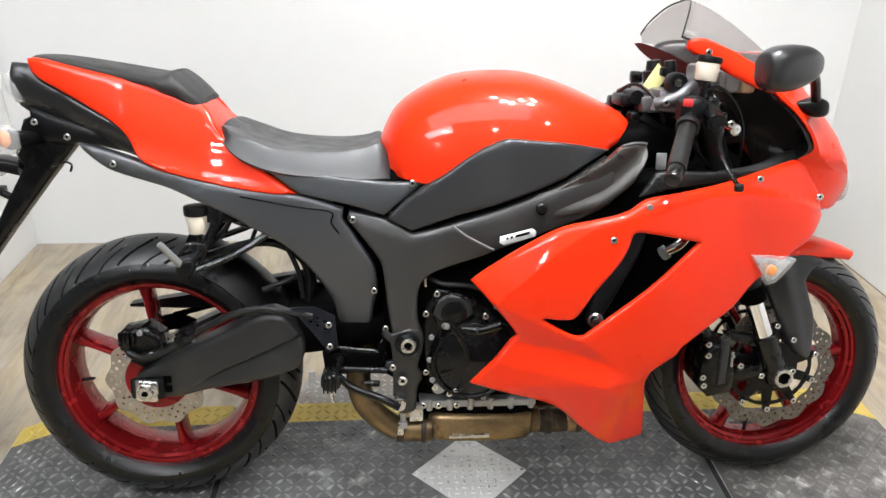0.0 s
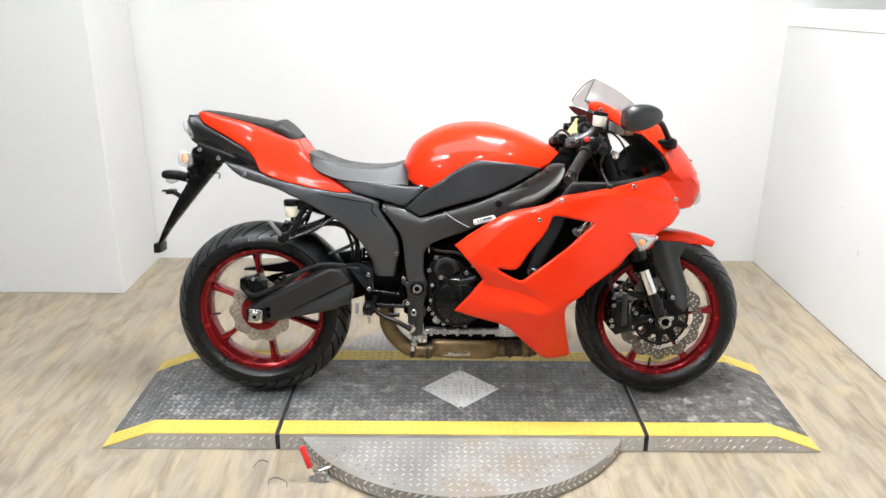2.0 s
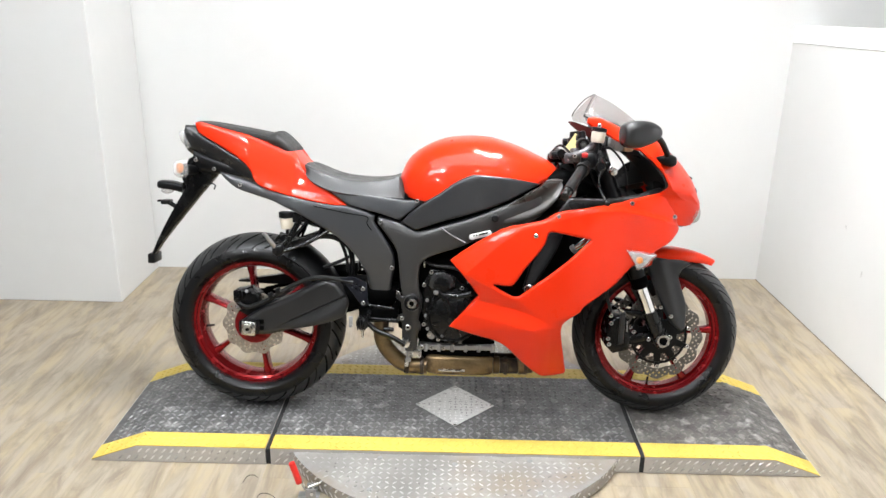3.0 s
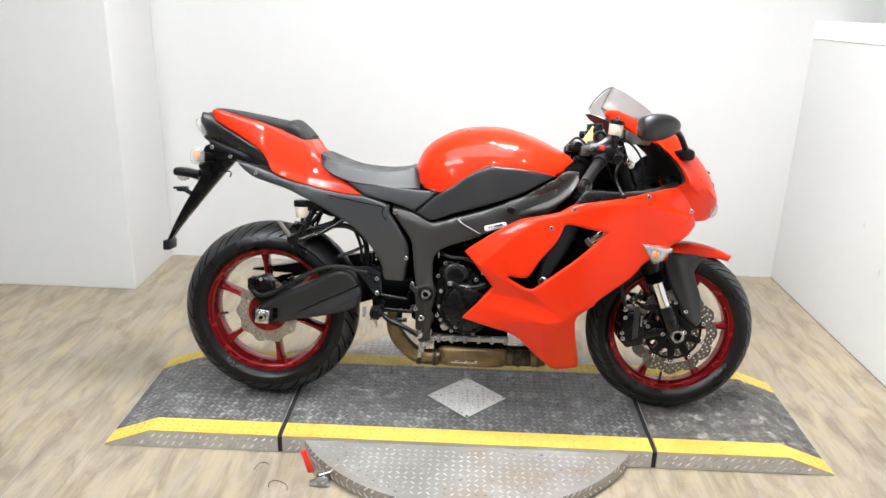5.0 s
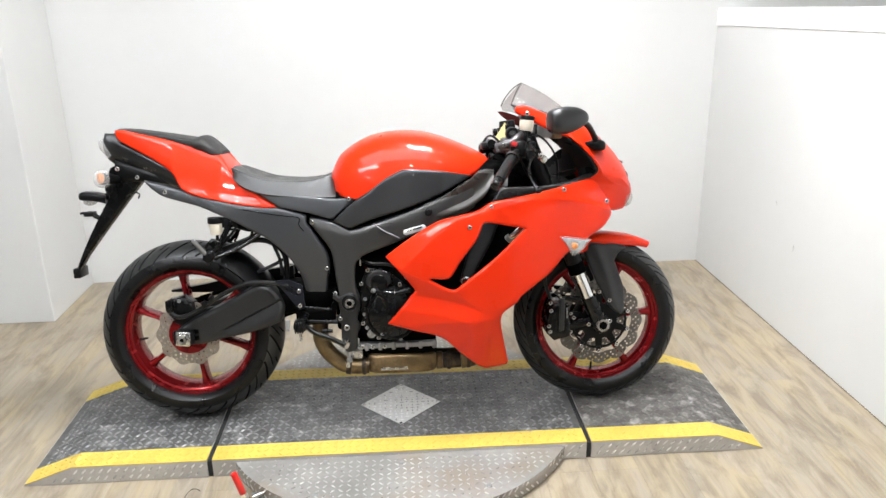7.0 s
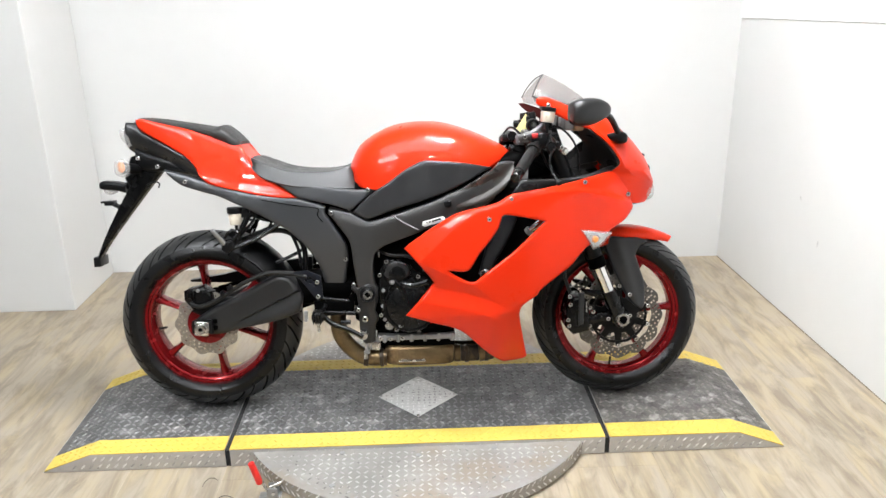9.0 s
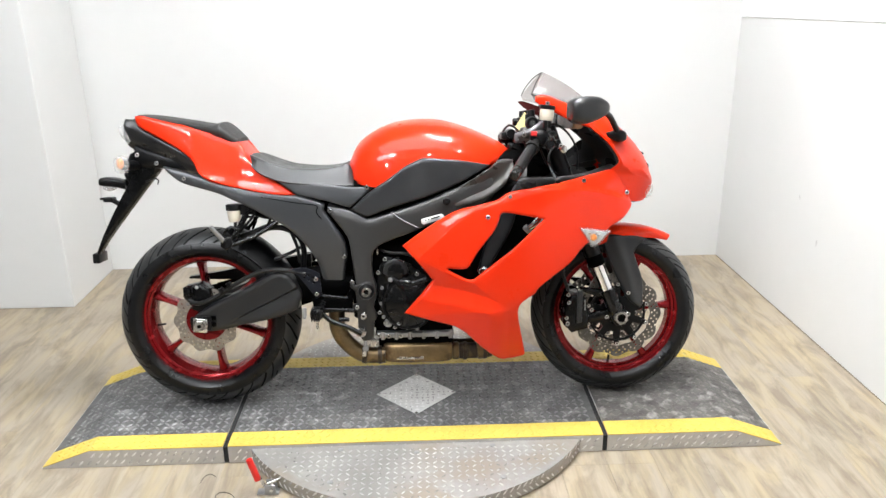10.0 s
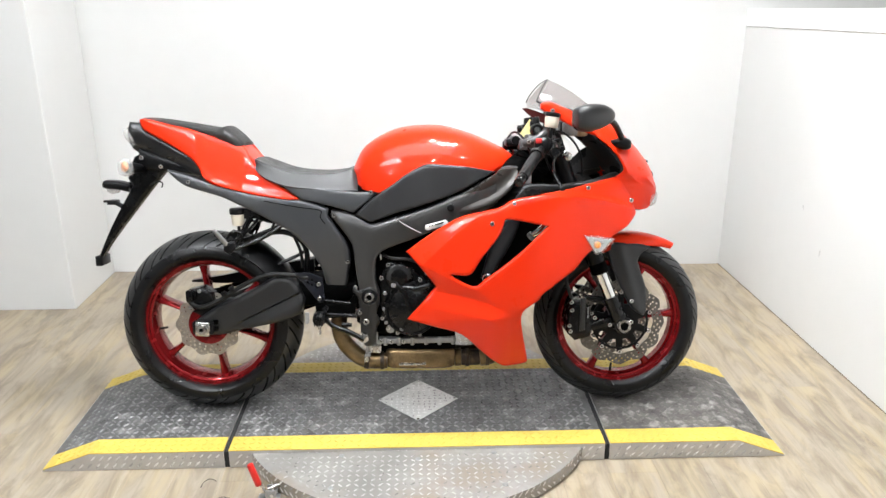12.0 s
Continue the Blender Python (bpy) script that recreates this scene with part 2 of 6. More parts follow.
# ---- mesh helpers ----
def mesh_of(bm, mat, smooth=True, sharp=35):
    bmesh.ops.remove_doubles(bm, verts=bm.verts, dist=1e-6)
    bmesh.ops.recalc_face_normals(bm, faces=bm.faces)
    me = bpy.data.meshes.new("mesh")
    if smooth:
        for f in bm.faces:
            f.smooth = True
        for e in bm.edges:
            if len(e.link_faces) == 2 and e.calc_face_angle(0) > radians(sharp):
                e.smooth = False
    bm.to_mesh(me)
    bm.free()
    me.materials.append(mat)
    return me


def part(name, bm, mat, parent, label="", smooth=True, sharp=35):
    ob = new(name, mesh_of(bm, mat, smooth, sharp) if isinstance(bm, bmesh.types.BMesh) else bm)
    ob.parent = parent
    if label:
        ob["label"] = label
    return ob


def thing(name, label, category, m=None, group="", kind=""):
    ob = new(name)
    if m is not None:
        ob.matrix_basis = m
    ob.empty_display_size = 0.1
    return tagged(ob, label, category, group, kind)


def box(x0, x1, y0, y1, z0, z1, bevel=0.0, seg=2):
    bm = bmesh.new()
    bmesh.ops.create_cube(bm, size=1.0, matrix=Matrix.LocRotScale(((x0 + x1) / 2, (y0 + y1) / 2, (z0 + z1) / 2), None, (x1 - x0, y1 - y0, z1 - z0)))
    if bevel:
        bmesh.ops.bevel(bm, geom=list(bm.edges), offset=bevel, segments=seg, affect="EDGES", profile=0.5)
    return bm


def merge(*bms):
    out = bmesh.new()
    for b in bms:
        me = bpy.data.meshes.new("tmp")
        b.to_mesh(me)
        b.free()
        out.from_mesh(me)
        bpy.data.meshes.remove(me)
    return out


def rod(a, b, r0, r1=None, seg=16, bevel=0.0):
    a, b = Vector(a), Vector(b)
    bm = bmesh.new()
    bmesh.ops.create_cone(bm, cap_ends=True, segments=seg, radius1=r0, radius2=r0 if r1 is None else r1, depth=(b - a).length)
    if bevel:
        rims = [e for e in bm.edges if any(len(f.verts) > 4 for f in e.link_faces)]
        bmesh.ops.bevel(bm, geom=rims, offset=bevel, segments=2, affect="EDGES", profile=0.5)
    bmesh.ops.transform(bm, verts=bm.verts, matrix=Matrix.Translation((a + b) / 2) @ (b - a).to_track_quat("Z", "Y").to_matrix().to_4x4())
    return bm


def smooth_path(pts, n=6, closed=False):
    """A Catmull-Rom curve through points of any dimension."""
    p = [Vector(q) for q in pts]
    out, k = [], len(p)
    for i in range(k if closed else k - 1):
        if closed:
            a, b, c, d = p[i - 1], p[i], p[(i + 1) % k], p[(i + 2) % k]
        else:
            a, b, c, d = p[max(i - 1, 0)], p[i], p[i + 1], p[min(i + 2, k - 1)]
        for j in range(n):
            t = j / n
            out.append(0.5 * ((2 * b) + (c - a) * t + (2 * a - 5 * b + 4 * c - d) * t * t + (3 * b - a - 3 * c + d) * t ** 3))
    if not closed:
        out.append(p[-1])
    return out


def skin(rings, cap=True, closed=True):
    """A mesh over a row of rings with equal numbers of points."""
    bm = bmesh.new()
    vs = [[bm.verts.new(p) for p in ring] for ring in rings]
    n = len(rings[0])
    for a, b in zip(vs, vs[1:]):
        for i in range(n if closed else n - 1):
            bm.faces.new((a[i], a[(i + 1) % n], b[(i + 1) % n], b[i]))
    if cap and closed:
        bm.faces.new(vs[0])
        bm.faces.new(vs[-1])
    return bm


def tube(pts, r, seg=10, n=6, taper=None):
    c = smooth_path(pts, n)
    rings, side = [], None
    for i, p in enumerate(c):
        d = (c[min(i + 1, len(c) - 1)] - c[max(i - 1, 0)]).normalized()
        if side is None:
            side = d.orthogonal().normalized()
        side = (side - d * side.dot(d)).normalized()
        up = d.cross(side)
        rr = r if taper is None else r + (taper - r) * i / (len(c) - 1)
        rings.append([p + rr * (math.cos(a) * side + math.sin(a) * up) for a in (2 * math.pi * k / seg for k in range(seg))])
    return skin(rings)


def lathe(profile, seg=96, closed=True):
    """A ring about the y axis from (radius, y) pairs."""
    bm = bmesh.new()
    vs = [[bm.verts.new((r * math.cos(2 * math.pi * k / seg), y, r * math.sin(2 * math.pi * k / seg))) for r, y in profile] for k in range(seg)]
    m = len(profile)
    for k in range(seg):
        a, b = vs[k], vs[(k + 1) % seg]
        for i in range(m if closed else m - 1):
            bm.faces.new((a[i], a[(i + 1) % m], b[(i + 1) % m], b[i]))
    return bm


def inside(p, poly):
    x, z = p
    hit, j = False, len(poly) - 1
    for i in range(len(poly)):
        (xi, zi), (xj, zj) = poly[i], poly[j]
        if (zi > z) != (zj > z) and x < (xj - xi) * (z - zi) / (zj - zi) + xi:
            hit = not hit
        j = i
    return hit


def resample(poly, step):
    out = []
    for i, a in enumerate(poly):
        b = poly[(i + 1) % len(poly)]
        k = max(1, round(math.dist(a, b) / step))
        out += [(a[0] + (b[0] - a[0]) * j / k, a[1] + (b[1] - a[1]) * j / k) for j in range(k)]
    return out


def edge_distance(pts, poly):
    """Distance of each point to the nearest side of a closed outline."""
    p, a = np.array(pts), np.array(poly)
    b = np.roll(a, -1, axis=0)
    d = b - a
    t = np.clip(((p[:, None] - a[None]) * d[None]).sum(2) / np.maximum((d * d).sum(1), 1e-12)[None], 0, 1)
    return np.sqrt((((a[None] + t[..., None] * d[None]) - p[:, None]) ** 2).sum(2)).min(1)


def soft_outline(poly, n=4, corner=38):
    """Rounds an outline through its points, but keeps its sharp corners."""
    k = len(poly)
    p = [Vector(q) for q in poly]
    sharp = [abs((p[i] - p[i - 1]).angle_signed(p[(i + 1) % k] - p[i], 0.0)) > radians(corner) for i in range(k)]
    out = []
    for i in range(k):
        b, c = p[i], p[(i + 1) % k]
        a = b + (b - c) * 0.3 if sharp[i] else p[i - 1]
        d = c + (c - b) * 0.3 if sharp[(i + 1) % k] else p[(i + 2) % k]
        for j in range(n):
            t = j / n
            q = 0.5 * ((2 * b) + (c - a) * t + (2 * a - 5 * b + 4 * c - d) * t * t + (3 * b - a - 3 * c + d) * t ** 3)
            out.append((q[0], q[1]))
    return out


def shell(outline, width, thick=0.005, step=0.014, edge=0.006, holes=(), curve=4, side=-1, creases=()):
    """A moulded panel: the outline in x and z, set out from the middle plane by width(x, z), with rolled edges and thickness."""
    from mathutils.geometry import delaunay_2d_cdt
    loops = [list(outline)] + [list(h) for h in holes]
    if curve and len(outline) < 60:
        loops = [soft_outline(lp, curve) if len(lp) > 8 or lp is loops[0] else lp for lp in loops]
    loops = [resample(lp, step) for lp in loops]
    pts, cons = [], []
    for lp in loops:
        k = len(pts)
        pts += lp
        cons += [(k + i, k + (i + 1) % len(lp)) for i in range(len(lp))]

    def kept(q):
        return inside(q, loops[0]) and not any(inside(q, h) for h in loops[1:])

    def reach(qs):
        return np.min([edge_distance(qs, lp) for lp in loops], axis=0)

    def add(qs, least):
        qs = [q for q in qs if kept(q)]
        if qs:
            pts.extend(q for q, r in zip(qs, reach(qs)) if r > least)

    if edge > 0.002:
        for f in (0.12, 0.4, 1.0):
            ring = []
            for lp in loops:
                if len(lp) < 14:
                    continue
                for i in range(len(lp)):
                    t = Vector(lp[(i + 1) % len(lp)]) - Vector(lp[i - 1])
                    if t.length > 1e-9:
                        t.normalize()
                        ring += [(lp[i][0] + s * t[1] * edge * f, lp[i][1] - s * t[0] * edge * f) for s in (-1, 1)]
            add(ring, edge * f * 0.93)
    xs, zs = [p[0] for p in loops[0]], [p[1] for p in loops[0]]
    lines = []
    for pl in creases:
        for i in range(len(pl) - 1):
            a, b = Vector(pl[i]), Vector(pl[i + 1])
            k = max(1, round((b - a).length / step))
            n = Vector((-(b - a)[1], (b - a)[0])).normalized() * 0.003
            lines += [tuple(a + (b - a) * j / k + n * s) for j in range(k) for s in (-1, 0, 1)]
    lines = [q for q in lines if kept(q)]
    if lines:
        lines = [q for q, r in zip(lines, reach(lines)) if r > edge * 1.1]
        pts.extend(lines)
    grid = []
    z, row = min(zs) + step / 2, 0
    while z < max(zs):
        x = min(xs) + (step / 2 if row % 2 else 0)
        while x < max(xs):
            grid.append((x, z))
            x += step
        z += step * 0.87
        row += 1
    if lines:
        far = np.array(lines)
        grid = [q for q in grid if np.min(np.hypot(far[:, 0] - q[0], far[:, 1] - q[1])) > step * 0.6]
    add(grid, (edge if edge > 0.002 else 0.0) + step * 0.35)
    v, e, f, *_ = delaunay_2d_cdt([Vector(p) for p in pts], cons, [], 0, 1e-6)
    v = [(q[0], q[1]) for q in v]
    tris = [t for t in f if kept((sum(v[i][0] for i in t) / len(t), sum(v[i][1] for i in t) / len(t)))]
    d = reach(v)
    bm = bmesh.new()
    top, low = [], []
    for (x, z), dd in zip(v, d):
        w = width(x, z)
        u = min(dd / edge, 1.0)
        top.append(bm.verts.new((x, side * (w - edge * (1 - math.sqrt(max(0.0, 1 - (1 - u) ** 2)))), z)))
        low.append(bm.verts.new((x, side * (w - edge - thick), z)))
    used = {}
    for t in tris:
        bm.faces.new([top[i] for i in t])
        bm.faces.new([low[i] for i in reversed(t)])
        for i in range(len(t)):
            k = (t[i], t[(i + 1) % len(t)])
            if (k[1], k[0]) in used:
                del used[(k[1], k[0])]
            else:
                used[k] = True
    for p, q in used:
        bm.faces.new((top[q], top[p], low[p], low[q]))
    bmesh.ops.delete(bm, geom=[q for q in bm.verts if not q.link_faces], context="VERTS")
    return bm


def mirrored(ob, parent):
    """The same panel on the other flank."""
    o = new(ob.name.split(".")[0], ob.data)
    o.parent = parent
    o.scale = (1, -1, 1)
    if "label" in ob:
        o["label"] = ob["label"]
    return o


def line(*pairs):
    """A function that runs straight from pair to pair."""
    xs, ys = [p[0] for p in pairs], [p[1] for p in pairs]
    return lambda x: float(np.interp(x, xs, ys))


def ease(v, r=0.004):
    """What exceeds zero, with a small rounding at the fold."""
    return v if v > r else (0.0 if v < -r else (v + r) ** 2 / (4 * r))


def body(stations, n=2.5, seg=28, sub=4):
    """A rounded solid along x from stations (x, z low, z high, half width); its section is a superellipse."""
    c = smooth_path(stations, sub)
    rings = []
    for x, lo, hi, w in c:
        ring = []
        for k in range(seg):
            a = 2 * math.pi * k / seg
            ca, sa = math.cos(a), math.sin(a)
            ring.append((x, max(w, 0.001) * math.copysign(abs(ca) ** (2 / n), ca), (lo + hi) / 2 + (hi - lo) / 2 * math.copysign(abs(sa) ** (2 / n), sa)))
        rings.append(ring)
    return skin(rings)


# ---- the room ----
def structure(name, bm, mat, label, category, smooth=False):
    ob = new(name, mesh_of(bm, mat, smooth))
    return tagged(ob, label, category, kind="structure")


BACK, LEFT, RIGHT, PILLAR = 1.516, -1.622, 1.645, 1.012
structure("wall_north", box(-3.4, 3.4, BACK, BACK + 0.12, 0, 3.0), WALL, "smooth white painted back wall behind the platform", "wall")
structure("wall_pillar", box(-3.4, LEFT, PILLAR, BACK - 0.002, 0, 3.0, 0.004), WALL, "white boxed-out wall corner standing on the plank floor", "wall")
# unseen wall, added dark to cut fill light and reflections
structure("wall_west", box(-3.52, -3.4, -5.0, PILLAR, 0, 3.0), UNSEEN_DARK, "unseen dark grey side wall, added to darken reflections", "wall")
partition = structure("wall_east", skin([[(0, y, 0), (0.11, y, 0), (0.11, y, 1.27 - 0.0297 * y), (0, y, 1.27 - 0.0297 * y)] for y in (-4.9, -0.002)]), WALL, "white painted half-height partition wall with scuff marks", "wall")
partition.location, partition.rotation_euler = (RIGHT, BACK, 0), (0, 0, radians(0.85))
SCUFF = material("grey_scuff", (0.52, 0.515, 0.51), 0.7, grain=(60, 0.2))
for y, z, w, h, lean in ((-0.80, 0.545, 0.016, 0.006, 62), (-0.98, 0.40, 0.022, 0.008, 100)):
    bm = bmesh.new()
    bmesh.ops.create_circle(bm, cap_ends=True, segments=14, radius=1.0)
    for v in bm.verts:
        k = 0.75 + 0.4 * noise.noise(v.co * 1.7 + Vector((y * 9, z * 9, 0)))
        v.co = Vector((0, v.co.x * w * k, v.co.y * h * k))
    bmesh.ops.solidify(bm, geom=list(bm.faces), thickness=0.0006)
    mark = part("scuff_mark", bm, SCUFF, partition, "faint grey scuff", smooth=False)
    mark.location, mark.rotation_euler = (-0.0006, y, z), (radians(lean), 0, 0)
cap = structure("trim", box(-0.005, 0.115, -4.91, -0.002, 0.0, 0.083, 0.003), TRIM, "white cap board along the top of the partition", "trim")
cap.location, cap.rotation_euler = (RIGHT, BACK, 1.252), (radians(-1.7), 0, radians(0.85))
structure("wall_far_east", box(3.4, 3.52, -5.0, BACK - 0.002, 0, 3.0), WALL_GREY, "grey-green painted wall of the room past the partition", "wall")
# likewise added out of view, to keep the bike's side dark
structure("wall_south", box(-3.4, 3.4, -5.12, -5.0, 0, 3.0), UNSEEN_DARK, "unseen dark grey wall facing the platform, added to darken reflections", "wall")
structure("ceiling", box(-3.4, 3.4, -5.0, BACK - 0.002, 3.0, 3.1), CEIL, "grey workshop ceiling", "ceiling")

foot = structure("baseboard", box(-0.004, -0.001, -4.9, -0.004, 0.0005, 0.003), SUBFLOOR, "dark joint along the foot of the partition", "joint")
foot.location, foot.rotation_euler = (RIGHT, BACK, 0), (0, 0, radians(0.85))
floor = structure("floor", box(-3.4, 3.4, -5.0, BACK, -0.12, -0.006), SUBFLOOR, "pale oak-look vinyl plank floor, lightly streaked", "floor")


# ---- ceiling lamps ----
def ceiling_panel(x, y, glow, k=1.0):
    t = thing("ceiling_light", "white rectangular ceiling lamp with a glowing diffuser", "lamp", pose(x, y, 3.0), "ceiling lamps")
    a, b = 0.60 * k, 0.30 * k
    part("frame", merge(box(-a - 0.03, a + 0.03, -b - 0.03, -b, -0.05, -0.002), box(-a - 0.03, a + 0.03, b, b + 0.03, -0.05, -0.002),
                        box(-a - 0.03, -a, -b, b, -0.05, -0.002), box(a, a + 0.03, -b, b, -0.05, -0.002)), LAMP_BODY, t, smooth=False)
    part("diffuser", box(-a, a, -b, b, -0.04, -0.03), glow, t, "glowing white diffuser", smooth=False)
    return t


ceiling_panel(-1.6, -1.7, LAMP)
panel = ceiling_panel(-0.45, -0.75, SOFTLAMP, 1.9)


def downlight(x, y):
    t = thing("downlight", "small round ceiling spotlight, lit", "lamp", pose(x, y, 3.0), "ceiling spotlights")
    part("housing", rod((0, 0, -0.12), (0, 0, -0.002), 0.075, seg=24, bevel=0.008), LAMP_BODY, t)
    part("bulb", rod((0, 0, -0.135), (0, 0, -0.121), 0.055, seg=24), SPOTLAMP, t, "glowing lens")
    return t


spot = downlight(0.10, 0.12)
for x, y in ((0.24, -0.12), (0.36, -0.25), (0.50, -0.02), (0.66, -0.20), (0.74, 0.10), (-1.9, -2.9), (-2.1, -3.3), (-2.35, -3.85), (0.56, -4.0), (1.2, -1.3), (-1.2, -1.7), (0.1, -2.0)):
    copy_thing(spot, pose(x, y, 3.0))

# added spot without a fitting, only to make the bright patch on the partition
patch_light = bpy.data.lights.new("wall_washer", "SPOT")
patch_light.energy, patch_light.spot_size, patch_light.spot_blend, patch_light.shadow_soft_size, patch_light.color = 95.0, radians(24), 0.35, 0.03, (0.97, 0.98, 1.0)
patch_spot = new("wall_washer_lamp", patch_light)
patch_spot.matrix_basis = look((0.75, -1.0, 2.84), (RIGHT, 0.05, 0.85))


# ---- the turntable and its platform ----
TOP, FRONT, FLAT, END, SEAM = 0.06, 0.297, 1.035, 1.192, 0.608


def lug_field(spots, length=0.021, width=0.0065, height=0.0016):
    """Raised almond lugs of tread plate, turned by turns; spots: (matrix) places."""
    verts, faces = [], []
    shape = [(-1, 0), (-0.5, 0.8), (0.0, 1.0), (0.5, 0.8), (1, 0), (0.5, -0.8), (0.0, -1.0), (-0.5, -0.8)]
    for m in spots:
        k = len(verts)
        for s, h in ((1.0, 0.0), (0.62, height)):
            verts += [tuple(m @ Vector((u * length / 2 * s, v * width / 2 * s, h))) for u, v in shape]
        faces += [tuple(k + i for i in (j, (j + 1) % 8, 8 + (j + 1) % 8, 8 + j)) for j in range(8)]
        faces.append(tuple(k + 8 + i for i in range(8)))
    me = bpy.data.meshes.new("lugs")
    me.from_pydata(verts, [], faces)
    me.shade_smooth()
    return me


def lugs(x0, x1, y0, y1, at, pitch=0.03, keep=lambda x, y: True, rows=False, one=False):
    """Lugs in rows over a field, each at right angles to its neighbours, or all one way with the rows set off."""
    out, row, y = [], 0, y0 + pitch / 2
    while y < y1:
        col, x = 0, x0 + pitch / 2 * (1 + (one and row % 2))
        while x < x1:
            if keep(x, y):
                out.append(at(x, y) @ Matrix.Rotation(radians(45 if one or (row + (0 if rows else col)) % 2 else -45), 4, "Z"))
            x += pitch
            col += 1
        y += pitch
        row += 1
    return out


def slope_z(x):
    return TOP if abs(x) <= FLAT else 0.003 + (TOP - 0.003) * (END - abs(x)) / (END - FLAT)


def deck(x0, x1):
    """A hollow-looking deck section, its free end sloping to the floor."""
    ends = sorted({x0, x1, *(s * FLAT for s in (-1, 1) if x0 < s * FLAT < x1)})
    bm = bmesh.new()
    rows = []
    for x in ends:
        z = max(slope_z(x), 0.003)
        rows.append([bm.verts.new((x, y, h)) for y, h in ((-FRONT, 0.001), (-FRONT, z), (FRONT, z), (FRONT, 0.001))])
    for a, b in zip(rows, rows[1:]):
        for i in range(4):
            bm.faces.new((a[i], a[(i + 1) % 4], b[(i + 1) % 4], b[i]))
    bm.faces.new(rows[0])
    bm.faces.new(rows[-1])
    return bm


def strip(x0, x1, y0, y1, lift=0.0016):
    """A painted band on the deck, following its slope."""
    xs = sorted({x0, x1, *(s * FLAT for s in (-1, 1) if x0 < s * FLAT < x1)})
    rings = [[(x, y0, slope_z(x)), (x, y1, slope_z(x)), (x, y1, slope_z(x) + lift), (x, y0, slope_z(x) + lift)] for x in xs]
    return skin(rings)


STRIPE = 0.079


def deck_section(x0, x1, label, surface=TREAD, lug_paint=LUG):
    t = thing("platform_section", label, "ramp platform", None, "platform sections")
    part("deck", deck(x0, x1), ALU, t, "bare aluminium tread-plate sides", smooth=False)
    lo = x0 if x0 > -END else -END + 0.004
    hi = x1 if x1 < END else END - 0.004
    part("deck_surface", strip(lo + 0.001, hi - 0.001, -FRONT + STRIPE, FRONT - STRIPE, 0.0022), surface, t, "worn black tread-plate surface", smooth=False)
    for a, b in ((-FRONT, -FRONT + STRIPE), (FRONT - STRIPE, FRONT)):
        part("yellow_stripe", strip(lo, hi, a, b, 0.0028), YELLOW, t, "yellow painted safety edge", smooth=False)

    def on_top(x, y):
        tilt = 0 if abs(x) <= FLAT else math.copysign(math.atan2(TOP, END - FLAT), x)
        return Matrix.Translation((x, y, slope_z(x) + 0.0020)) @ Matrix.Rotation(tilt, 4, "Y")

    gap = 0.16
    keep = (lambda x, y: abs(x) + abs(y) > gap) if x0 < 0 < x1 else (lambda x, y: abs(x) < END - 0.03)
    lug = part("tread_pattern", lug_field(lugs(x0 + 0.006, x1 - 0.006, -FRONT + STRIPE, FRONT - STRIPE, on_top, 0.0245, keep), 0.0255, 0.0078, 0.0030), lug_paint, t)
    lug.data.materials.append(lug_paint)
    lug["kind"] = "stuff"
    for a in (-FRONT, FRONT - STRIPE):
        band = part("stripe_pattern", lug_field(lugs(x0 + 0.006, x1 - 0.006, a + 0.003, a + STRIPE - 0.003, on_top, 0.0245, lambda x, y: abs(x) < END - 0.02), 0.026, 0.0085, 0.0030), YELLOW, t)
        band.data.materials.append(YELLOW)
        band["kind"] = "stuff"

    def on_side(x, y):
        return Matrix.Translation((x, -FRONT - 0.0002, y)) @ Matrix.Rotation(radians(90), 4, "X")

    face = part("side_pattern", lug_field(lugs(x0 + 0.01, x1 - 0.01, 0.004, TOP - 0.004, on_side, 0.026, lambda x, y: y < slope_z(x) - 0.014, one=True), 0.026, 0.0060, 0.0016), ALU_LUG, t)
    face.data.materials.append(ALU_LUG)
    face["kind"] = "stuff"
    return t


SLIT = 0.008
deck_section(-END, -SEAM - SLIT, "sloping end ramp with worn black tread, yellow edges and aluminium sides")
middle = deck_section(-SEAM + SLIT, SEAM - SLIT, "flat black-tread middle deck with yellow edges and bright diamond plate")
deck_section(SEAM + SLIT, END, "sloping end ramp with brown worn tread, yellow edges and aluminium sides", TREAD_WORN, LUG_WORN)
for s in (-1, 1):
    part("seam_strip", box(s * SEAM - SLIT + 0.0005, s * SEAM + SLIT - 0.0005, -FRONT + 0.002, FRONT - 0.002, 0.002, TOP - 0.003), GAP, middle, "black rubber strip in the joint", smooth=False)

diamond = bmesh.new()
for z in (TOP + 0.0015, TOP + 0.0042):
    for x, y in ((-0.141, 0), (0, -0.141), (0.141, 0), (0, 0.141)):
        diamond.verts.new((x, y, z))
diamond.verts.ensure_lookup_table()
dv = diamond.verts
for f in ((0, 1, 2, 3), (4, 5, 6, 7), (0, 1, 5, 4), (1, 2, 6, 5), (2, 3, 7, 6), (3, 0, 4, 7)):
    diamond.faces.new([dv[i] for i in f])
plate = part("diamond_plate", diamond, PLATE, middle, "bright bare aluminium diamond plate", smooth=False)


def plate_lugs():
    def at(x, y):
        return Matrix.Translation((x, y, TOP + 0.0041)) @ Matrix.Rotation(radians(45), 4, "Z")
    return lug_field(lugs(-0.14, 0.14, -0.14, 0.14, at, 0.019, lambda x, y: abs(x) + abs(y) < 0.130), 0.018, 0.0052, 0.0013)


pl = part("plate_pattern", plate_lugs(), ALU_LUG, plate)
pl.data.materials.append(ALU_LUG)
